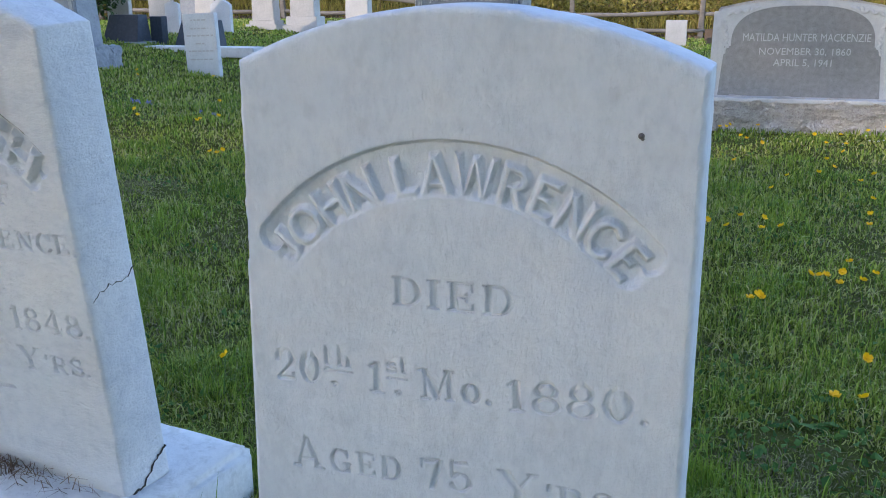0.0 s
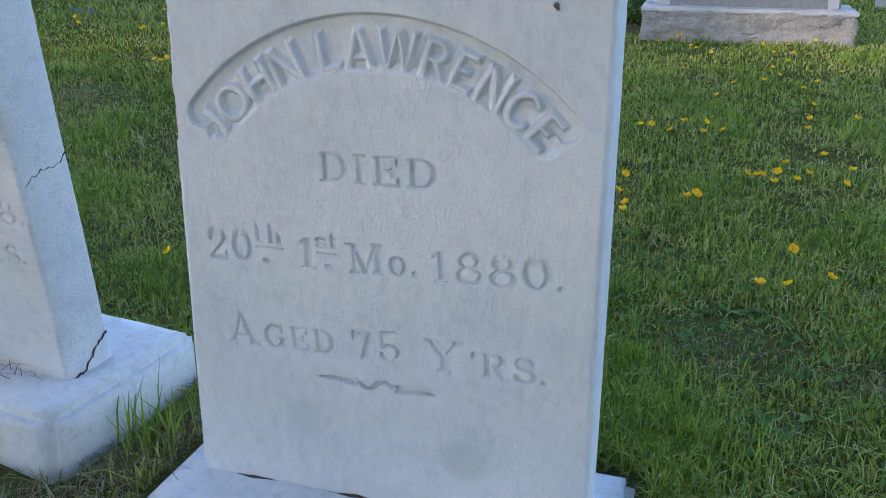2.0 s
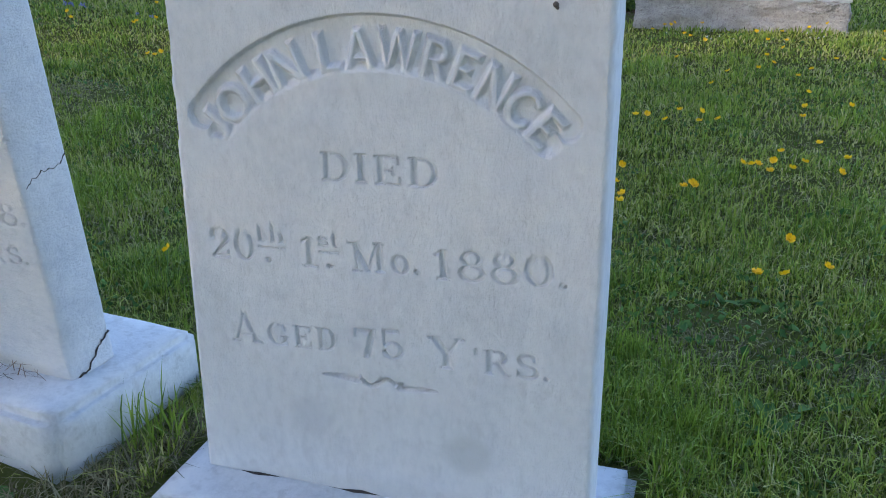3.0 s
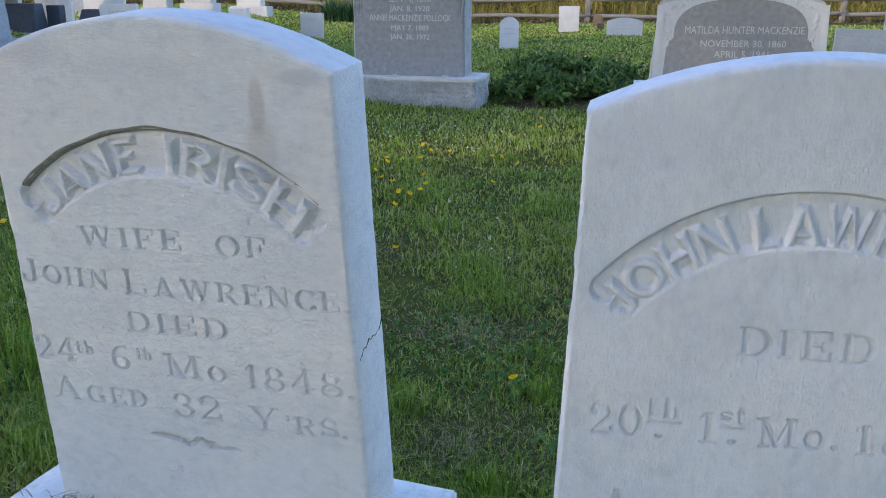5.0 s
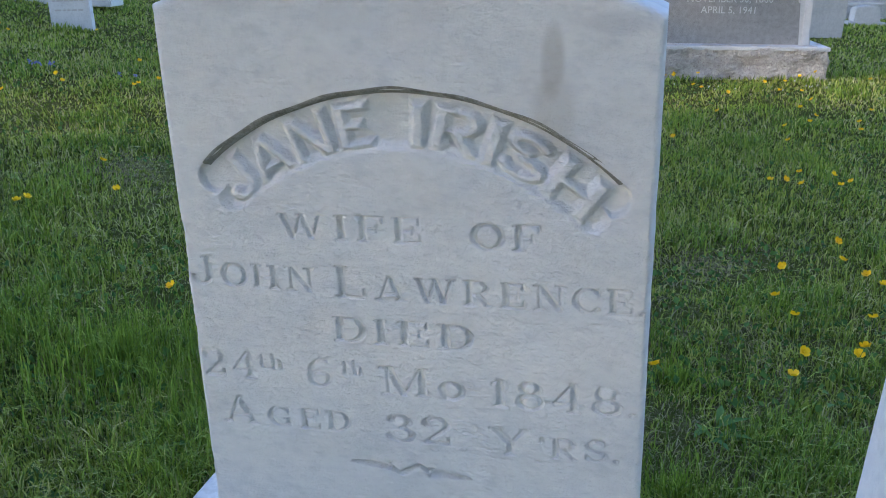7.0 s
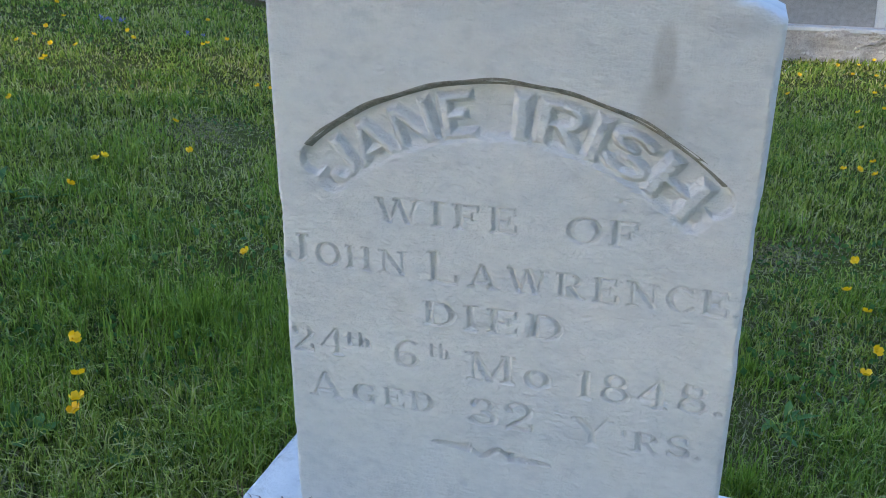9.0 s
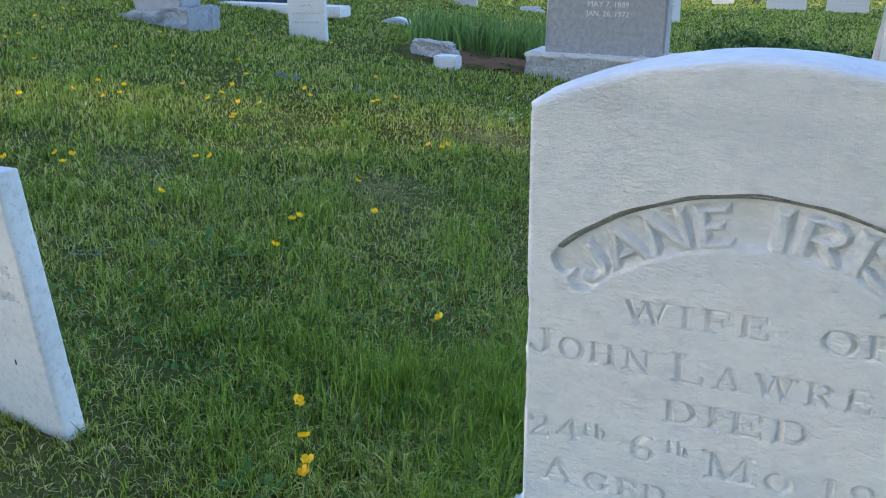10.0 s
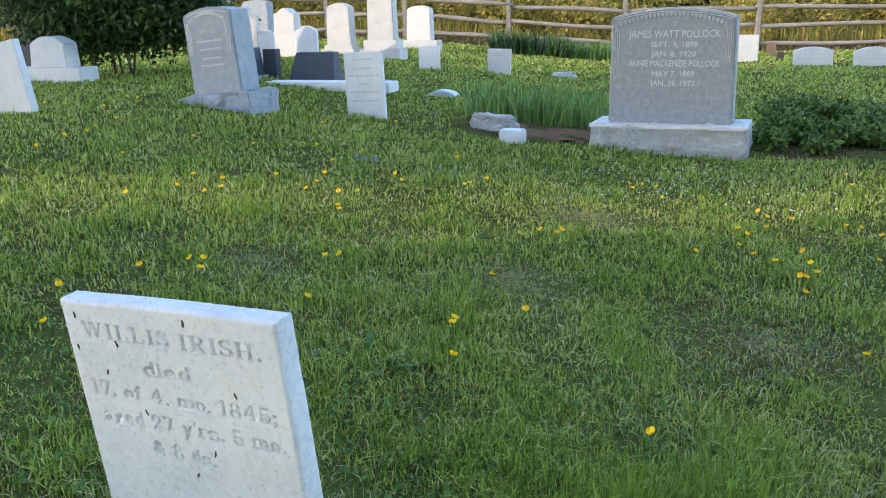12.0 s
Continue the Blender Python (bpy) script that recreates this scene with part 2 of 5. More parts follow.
def part(name, bm, mat, parent=None, label="", smooth=False):
    me = bpy.data.meshes.new(name)
    bm.normal_update()
    for f in bm.faces:
        f.smooth = smooth
    bm.to_mesh(me)
    bm.free()
    return link_mesh(name, me, mat, parent, label)


def big_mesh(name, verts, faces, smooth=False):
    """A mesh from numpy arrays; faces all have one number of corners."""
    me = bpy.data.meshes.new(name)
    verts, faces = np.asarray(verts, np.float32), np.asarray(faces, np.int32)
    k = faces.shape[1]
    me.vertices.add(len(verts))
    me.vertices.foreach_set("co", verts.ravel())
    me.loops.add(faces.size)
    me.loops.foreach_set("vertex_index", faces.ravel())
    me.polygons.add(len(faces))
    me.polygons.foreach_set("loop_start", np.arange(0, faces.size, k, dtype=np.int32))
    me.polygons.foreach_set("use_smooth", np.full(len(faces), smooth))
    me.update(calc_edges=True)
    me.validate()
    return me


def thing(name, m, label, category, group="", kind=""):
    ob = new(name)
    ob.empty_display_size = 0.1
    ob.matrix_world = m
    return tagged(ob, label, category, group, kind)


def outline_block(profile, depth, bevel=0.01, rough=0.0, seed=0, cuts=1, taper=0.0):
    """An upright block: a closed profile of (x, z) drawn out by depth along y, with rounded edges and, if rough, broken faces."""
    bm = bmesh.new()
    front = [bm.verts.new((x, 0, z)) for x, z in profile]
    f = bm.faces.new(front)
    r = bmesh.ops.extrude_face_region(bm, geom=[f])
    for v in r["geom"]:
        if isinstance(v, bmesh.types.BMVert):
            v.co.y += depth
    bmesh.ops.recalc_face_normals(bm, faces=bm.faces)
    if bevel:
        bmesh.ops.bevel(bm, geom=[e for e in bm.edges], offset=bevel, segments=2, affect="EDGES", clamp_overlap=True)
    if rough:
        bmesh.ops.triangulate(bm, faces=[q for q in bm.faces if len(q.verts) > 4])
        for _ in range(5):
            long_edges = [e for e in bm.edges if e.calc_length() > (0.05 if rough > 0.02 else 0.09)]
            if long_edges:
                bmesh.ops.subdivide_edges(bm, edges=long_edges, cuts=1)
                bmesh.ops.triangulate(bm, faces=bm.faces)
        off = Vector((seed * 3.1, seed * 1.7, seed * 0.9))
        for v in bm.verts:
            v.co += noise.noise_vector(v.co * 9 + off) * rough + noise.noise_vector(v.co * 28 + off) * rough * 0.5
    return bm


def rect(w, h, x0=0.0, z0=0.0, top=None):
    t = w if top is None else top
    return [(x0 - w / 2, z0), (x0 + w / 2, z0), (x0 + t / 2, z0 + h), (x0 - t / 2, z0 + h)]


def arched(w, h, peak, n=14, top=None, shoulder=0.0):
    """A slab's profile: w wide, h to the corners and peak to the crown."""
    t = w if top is None else top
    pts = [(-w / 2, 0), (w / 2, 0)]
    a = t / 2 - shoulder
    if shoulder:
        pts += [(t / 2, h), (a, h)]
    for i in range(n + 1):
        q = 1 - 2 * i / n
        if shoulder and i in (0, n):
            continue
        pts.append((a * q, h + (peak - h) * (1 - q * q)))
    if shoulder:
        pts += [(-a, h), (-t / 2, h)]
    return pts


# ---- lettering ----
GLYPHS = {}
EM = 96


def strokes(ch, bold):
    """The strokes of one letter on a body of height 1: straight ones (x0, y0, x1, y1, width) and arcs (cx, cy, rx, ry, from, to, side width, top width)."""
    T, t, b = (0.27, 0.21, 0.10) if bold else (0.155, 0.062, 0.033)
    lines, arcs = [], []

    def line(x0, y0, x1, y1, w=t):
        lines.append((x0, y0, x1, y1, w))

    def arc(cx, cy, rx, ry, a0, a1, w=T, w2=t):
        arcs.append((cx, cy, rx, ry, a0, a1, w, w2))

    def foot(x, y, k=0.16):
        if not bold:
            line(x - k, b if y == 0 else y - b, x + k, b if y == 0 else y - b, 0.066)

    def stem(x, y0=0.0, y1=1.0, w=T, feet=True):
        line(x, y0, x, y1, w)
        if feet:
            foot(x, 0)
            foot(x, y1)

    def tick(x, y0, y1):
        if not bold:
            line(x, y0, x, y1, 0.06)

    if ch == "I":
        stem(0.18)
    elif ch == "D":
        stem(0.2)
        line(0.1, 1 - b, 0.42, 1 - b)
        line(0.1, b, 0.42, b)
        arc(0.42, 0.5, 0.34, 0.5 - b, -90, 90)
    elif ch in "EFL":
        stem(0.18, feet=not bold)
        if ch != "L":
            line(0.1, 1 - b, 0.70, 1 - b)
            line(0.18, 0.51, 0.56, 0.51)
            tick(0.69, 1, 0.72)
            tick(0.53, 0.37, 0.65)
        if ch != "F":
            line(0.1, b, 0.72, b)
            tick(0.71, 0, 0.30)
    elif ch == "H":
        stem(0.18)
        stem(0.74)
        line(0.18, 0.5, 0.74, 0.5)
    elif ch == "N":
        w = 0.22 if bold else t
        stem(0.15, w=w, feet=False)
        stem(0.77, w=w, feet=False)
        line(0.15, 1, 0.77, 0, T * 0.95)
        foot(0.13, 1)
        foot(0.77, 1)
        foot(0.15, 0)
    elif ch == "A":
        line(0.1, 0, 0.43, 1, 0.23 if bold else t)
        line(0.43, 1, 0.78, 0, 0.23 if bold else T)
        line(0.22, 0.28, 0.66, 0.28, 0.16 if bold else t)
        foot(0.09, 0, 0.13)
        foot(0.78, 0, 0.17)
    elif ch == "W":
        for i, (x0, y0, x1, y1, thick) in enumerate(((0.06, 1, 0.32, 0, 1), (0.32, 0, 0.56, 1, 0), (0.56, 1, 0.82, 0, 1), (0.82, 0, 1.06, 1, 0))):
            line(x0, y0, x1, y1, (0.19 if thick else 0.17) if bold else (T * 0.9 if thick else t))
        for x in (0.06, 0.56, 1.06):
            foot(x, 1, 0.13)
    elif ch == "R":
        stem(0.18)
        line(0.1, 1 - b, 0.45, 1 - b)
        line(0.18, 0.48, 0.45, 0.48, 0.15 if bold else t)
        arc(0.45, 0.74 - b / 2, 0.22, 0.26 - b / 2, -90, 90, T * 0.9, t)
        line(0.44, 0.48, 0.72, 0, T * 0.9)
        foot(0.76, 0, 0.1)
    elif ch in "CG":
        arc(0.46, 0.5, 0.36, 0.5 - b, 48 if bold else 40, 312 if bold else 320)
        tick(0.75, 0.66, 0.98)
        if ch == "G":
            line(0.74, 0.04, 0.74, 0.42, T)
            line(0.58, 0.42, 0.88, 0.42, 0.066)
    elif ch == "J":
        stem(0.48, 0.26, 1.0, feet=False)
        foot(0.48, 1)
        arc(0.27, 0.27, 0.21, 0.27 - b, -180, 0, T, t)
        if not bold:
            arc(0.1, 0.26, 0.02, 0.02, 0, 360, 0.1, 0.1)
    elif ch in "O0o":
        rx, ry, cy = {"O": (0.36, 0.5 - b, 0.5), "0": (0.26, 0.5 - b, 0.5), "o": (0.22, 0.29, 0.31)}[ch]
        arc(rx + 0.1, cy, rx, ry, 0, 360)
    elif ch == "M":
        stem(0.14, w=t, feet=False)
        stem(0.92, feet=False)
        line(0.14, 1, 0.5, 0.03, T)
        line(0.5, 0.03, 0.9, 1)
        for x, y in ((0.1, 1), (0.94, 1), (0.14, 0), (0.92, 0)):
            foot(x, y)
    elif ch == "Y":
        line(0.1, 1, 0.44, 0.44, T)
        line(0.78, 1, 0.44, 0.44)
        stem(0.44, 0, 0.5, feet=False)
        foot(0.44, 0)
        foot(0.12, 1)
        foot(0.78, 1, 0.12)
    elif ch in "Ss":
        k = 1.0 if ch == "S" else 0.62
        arc(0.37, 0.745 * k, 0.25, (0.255 - b) * k, 25, 270, T * 0.85, T * 0.6 if not bold else 0.2)
        arc(0.37, 0.27 * k, 0.28, (0.27 - b) * k, 90, -155, T * 0.85, T * 0.6 if not bold else 0.2)
        tick(0.60, 0.70 * k, 0.97 * k)
        tick(0.09, 0.05 * k, 0.32 * k)
    elif ch == "8":
        arc(0.37, 0.745, 0.21, 0.22, 0, 360, T * 0.75, t)
        arc(0.37, 0.27, 0.27, 0.237, 0, 360, T * 0.85, t)
    elif ch == "1":
        stem(0.24, feet=False)
        foot(0.24, 0, 0.18)
        line(0.06, 0.84, 0.24, 0.97)
    elif ch == "2":
        arc(0.34, 0.71, 0.25, 0.255, 170, -40, T * 0.9, t)
        line(0.53, 0.55, 0.1, 0.08, 0.08)
        line(0.07, 0.06, 0.64, 0.06, 0.12)
        tick(0.62, 0.06, 0.28)
        arc(0.13, 0.7, 0.02, 0.02, 0, 360, 0.1, 0.1)
    elif ch == "3":
        arc(0.33, 0.745, 0.21, 0.22, 160, -90, T * 0.85, t)
        arc(0.33, 0.27, 0.27, 0.237, 90, -165, T * 0.9, t)
        arc(0.13, 0.76, 0.02, 0.02, 0, 360, 0.09, 0.09)
        arc(0.09, 0.25, 0.02, 0.02, 0, 360, 0.09, 0.09)
    elif ch == "4":
        line(0.52, 1, 0.05, 0.30, 0.07)
        line(0.03, 0.30, 0.74, 0.30, 0.075)
        stem(0.52, feet=False)
        foot(0.52, 0, 0.17)
    elif ch == "5":
        line(0.14, 0.94, 0.60, 0.94, 0.12)
        line(0.15, 0.95, 0.13, 0.5)
        arc(0.34, 0.30, 0.26, 0.267, 140, -160, T * 0.9, t)
        arc(0.1, 0.23, 0.02, 0.02, 0, 360, 0.1, 0.1)
    elif ch == "6":
        arc(0.36, 0.285, 0.25, 0.25, 0, 360, T * 0.85, t)
        arc(0.47, 0.42, 0.36, 0.545, 68, 190, T * 0.9, t)
    elif ch == "7":
        line(0.06, 0.93, 0.64, 0.93, 0.13)
        tick(0.08, 0.70, 0.97)
        line(0.61, 0.92, 0.30, 0, T)
    elif ch == "t":
        line(0.2, 0.03, 0.2, 0.9, T * 0.85)
        line(0.04, 0.62, 0.40, 0.62, 0.07)
        line(0.2, 0.03, 0.38, 0.05, 0.06)
    elif ch == "h":
        line(0.16, 0, 0.16, 1, T * 0.85)
        line(0.52, 0, 0.52, 0.42, T * 0.85)
        arc(0.34, 0.42, 0.18, 0.18, 0, 180, T * 0.6, 0.08)
        line(0.04, 0.03, 0.28, 0.03, 0.06)
        line(0.40, 0.03, 0.64, 0.03, 0.06)
    elif ch == ".":
        arc(0.09, 0.085, 0.03, 0.03, 0, 360, 0.11, 0.11)
    elif ch == "'":
        line(0.09, 1.0, 0.06, 0.72, 0.09)
    elif ch == "_":
        line(0.0, 0.0, 0.9, 0.0, 0.10)
    return lines, arcs


def drawn(ch, bold):
    """A soft mask of one letter drawn from its strokes, EM cells to a capital's height, or None for a letter that has none."""
    lines, arcs = strokes(ch, bold)
    for cx, cy, rx, ry, a0, a1, w, w2 in arcs:
        k = np.radians(np.linspace(a0, a1, 41))
        px, py = cx + rx * np.cos(k), cy + ry * np.sin(k)
        ww = w2 + (w - w2) * np.abs(np.cos(k)) ** 1.5
        lines += [(px[i], py[i], px[i + 1], py[i + 1], -(ww[i] + ww[i + 1]) / 2) for i in range(40)]
    if not lines:
        return None
    L = np.array(lines)
    half = np.abs(L[:, 4]) / 2
    lo = min((L[:, 0] - half * 0.5).min(), (L[:, 2] - half * 0.5).min())
    hi = max((L[:, 0] + half * 0.5).max(), (L[:, 2] + half * 0.5).max())
    pad, down = 16, 18
    w = int((hi - lo) * EM) + 2 * pad
    X, Y = np.meshgrid((np.arange(w) - pad) / EM + lo, (np.arange(EM + 34) - down) / EM)
    M = np.full(X.shape, -1.0)
    for x0, y0, x1, y1, wd in lines:
        dx, dy = x1 - x0, y1 - y0
        n = math.hypot(dx, dy) + 1e-9
        along, off = ((X - x0) * dx + (Y - y0) * dy) / n, np.abs((X - x0) * dy - (Y - y0) * dx) / n
        if wd < 0:
            c = np.clip(along, 0, n)
            d = -wd / 2 - np.hypot(along - c, off)
        else:
            d = np.minimum(wd / 2 - off, np.minimum(along, n - along))
            if abs(dx) > 0.05 and abs(dy) > 0.05:
                d = np.minimum(np.minimum(wd / 2 - off, np.minimum(along, n - along) + wd * 0.4), np.minimum(Y, 1 - Y))
        M = np.maximum(M, d)
    # sides slope: full depth is reached a little inside the outline
    S = np.clip(M / (0.10 if bold else 0.045) + 0.25, 0, 1)
    return S, pad, down, w - 2 * pad


def glyph(ch, serif):
    """A soft mask of one letter of the built-in font, EM cells to a capital's height, with slab serifs if wanted."""
    key = (ch, serif)
    if key in GLYPHS:
        return GLYPHS[key]
    own = drawn(ch, not serif)
    if own:
        GLYPHS[key] = own
        return own
    cu = bpy.data.curves.new("letter", "FONT")
    cu.body = ch
    ob = bpy.data.objects.new("letter", cu)
    scene.collection.objects.link(ob)
    dg = bpy.context.evaluated_depsgraph_get()
    me = ob.evaluated_get(dg).to_mesh()
    me.calc_loop_triangles()
    co = np.array([v.co[:2] for v in me.vertices]) / 0.70 * EM
    tris = [t.vertices[:] for t in me.loop_triangles]
    pad = 14
    lo = co.min(0)
    w, up, down = int(np.ptp(co[:, 0])) + 2 * pad, int(max(EM, co[:, 1].max())) + pad, int(max(0, -co[:, 1].min())) + pad
    X, Y = np.meshgrid(np.arange(w) - pad + lo[0], np.arange(up + down) - down)
    M = np.zeros(X.shape, bool)
    for a, b, c in tris:
        A, B, C = co[a], co[b], co[c]
        d = (B[0] - A[0]) * (C[1] - A[1]) - (B[1] - A[1]) * (C[0] - A[0])
        if abs(d) < 1e-6:
            continue
        s = ((X - A[0]) * (C[1] - A[1]) - (Y - A[1]) * (C[0] - A[0])) / d
        t = ((B[0] - A[0]) * (Y - A[1]) - (B[1] - A[1]) * (X - A[0])) / d
        M |= (s >= -0.01) & (t >= -0.01) & (s + t <= 1.01)
    ob.evaluated_get(dg).to_mesh_clear()
    bpy.data.objects.remove(ob)
    bpy.data.curves.remove(cu)
    if serif and ch.isalnum():
        rows = [down + 5, down + EM - 8] if not ch.islower() else [down + 5]
        for r in rows:
            line = M[r]
            edges = np.flatnonzero(np.diff(np.concatenate(([0], line.astype(int), [0]))))
            for i0, i1 in zip(edges[::2], edges[1::2]):
                if i1 - i0 < 30 and ch not in "0689SCOQGJU23&5":
                    y0 = r - 5 if r < down + EM / 2 else r
                    M[y0:y0 + 9, max(0, i0 - 11):i1 + 11] = True
    S = M.astype(float)
    for _ in range(2):
        S = (S + np.roll(S, 1, 0) + np.roll(S, -1, 0) + np.roll(S, 1, 1) + np.roll(S, -1, 1)) / 5
    GLYPHS[key] = (S, pad, down, w - 2 * pad)
    return GLYPHS[key]


def spell(text, big, small=None):
    """(letter, height, lift) for a line in which a capital after '^' is large and '{..}' is raised and small."""
    out, up, large = [], False, False
    for ch in text:
        if ch == "{":
            up = True
        elif ch == "}":
            up = False
        elif ch == "^":
            large = True
        else:
            h = big if (large or small is None) else small
            large = False
            out.append((ch, h * 0.58 if up else h, h * 0.45 if up else 0))
    return out


def stamp(H, U, V, ch, serif, at, along, sx, sy, value, floor=None):
    S, pad, down, w = glyph(ch, serif)
    du, dv = U - at[0], V - at[1]
    a = (du * along[0] + dv * along[1]) / sx * EM + pad
    b = (dv * along[0] - du * along[1]) / sy * EM + down
    ai, bi = np.rint(a).astype(int), np.rint(b).astype(int)
    ok = (ai >= 0) & (ai < S.shape[1]) & (bi >= 0) & (bi < S.shape[0])
    m = np.zeros_like(H)
    m[ok] = S[bi[ok], ai[ok]]
    H += m * (value if floor is None else (value - H))


def carve_line(H, U, V, text, u0, u1, v0, v1, big, small=None, depth=-0.0068, serif=True):
    """Cut a line of text from (u0, v0) to (u1, v1)."""
    letters = spell(text, big, small)
    adv = []
    for ch, h, lift in letters:
        adv.append(0.5 * big if ch == " " else (glyph(ch, serif)[3] / EM + 0.22) * h)
    total = sum(adv) - 0.22 * letters[-1][1]
    k = math.hypot(u1 - u0, v1 - v0) / total
    d = Vector((u1 - u0, v1 - v0)).normalized()
    at = 0.0
    for (ch, h, lift), a in zip(letters, adv):
        if ch != " ":
            p = (u0 + d.x * at * k, v0 + d.y * at * k + lift)
            stamp(H, U, V, ch, serif, p, d, h * k, h, depth)
        at += a


def circle_through(a, b, c):
    ax, ay, bx, by, cx, cy = *a, *b, *c
    d = 2 * (ax * (by - cy) + bx * (cy - ay) + cx * (ay - by))
    x = ((ax * ax + ay * ay) * (by - cy) + (bx * bx + by * by) * (cy - ay) + (cx * cx + cy * cy) * (ay - by)) / d
    y = ((ax * ax + ay * ay) * (cx - bx) + (bx * bx + by * by) * (ax - cx) + (cx * cx + cy * cy) * (bx - ax)) / d
    return x, y, math.hypot(ax - x, ay - y)


def carve_arch(H, U, V, words, a, b, c, half, height, depth=0.007, drop=0.006):
    """A sunk, arched panel with lobed ends in which the letters stand raised. words: (text, u from, u to)."""
    x, y, r = circle_through(a, b, c)
    rho, phi = np.hypot(U - x, V - y), np.arctan2(U - x, V - y)
    p0, p1 = math.atan2(a[0] - x, a[1] - y), math.atan2(c[0] - x, c[1] - y)
    inside = np.where((phi > p0) & (phi < p1), np.abs(rho - r), 9)
    for p in (p0, p1):
        for dr, grow in ((0.42, 0.60), (-0.42, 0.60)):
            q = (x + (r + dr * half) * math.sin(p), y + (r + dr * half) * math.cos(p))
            inside = np.minimum(inside, np.hypot(U - q[0], V - q[1]) + half * (1 - grow))
    # the upper wall is cut steeply, the lower one falls gently
    k = np.clip((half - inside) / np.where(rho > r, 0.006, 0.017), 0, 1)
    H -= k * k * (3 - 2 * k) * depth
    rr = r - drop
    for text, u0, u1 in words:
        adv = [(glyph(ch, False)[3] / EM + 0.13) * height for ch in text]
        q0, q1 = math.asin((u0 - x) / rr), math.asin((u1 - x) / rr)
        f = (q1 - q0) * rr / (sum(adv) - 0.13 * height)
        at = 0.0
        for ch, w in zip(text, adv):
            wide = glyph(ch, False)[3] / EM * height * f
            mid = q0 + (at * f + wide / 2) / rr
            d = Vector((math.cos(mid), -math.sin(mid)))
            o = Vector((x + (rr - height / 2) * math.sin(mid), y + (rr - height / 2) * math.cos(mid))) - d * wide / 2
            stamp(H, U, V, ch, False, (o.x, o.y), d, height * f, height, -0.0008, floor=H)
            at += w


def carve_flourish(H, U, V, u0, u1, v, depth=-0.012):
    """A lying S-shaped scroll between two barbed darts."""
    w = u1 - u0
    for side in (0, 1):
        q = ((U - u0) if side == 0 else (u1 - U)) / w
        up = (V - v) * (1 if side == 0 else -1)
        t = np.clip(q / 0.31, 0, 1)
        H += ((q > 0) & (q < 0.31 + 6 * np.abs(up - 0.002)) & (q < 0.335) & (np.abs(up - 0.002) < 0.0012 + 0.0075 * t)) * depth
    m = u0 + w / 2
    for i in range(100):
        k = i / 99 * 2 - 1
        H[np.hypot(U - m - 0.031 * k, V - v - 0.009 * math.sin(3.3 * k)) < 0.0042 - 0.0018 * abs(k)] = depth
    for e in (-1, 1):
        H[np.hypot(U - m - e * 0.026, V - v - e * 0.004) < 0.0034] = depth


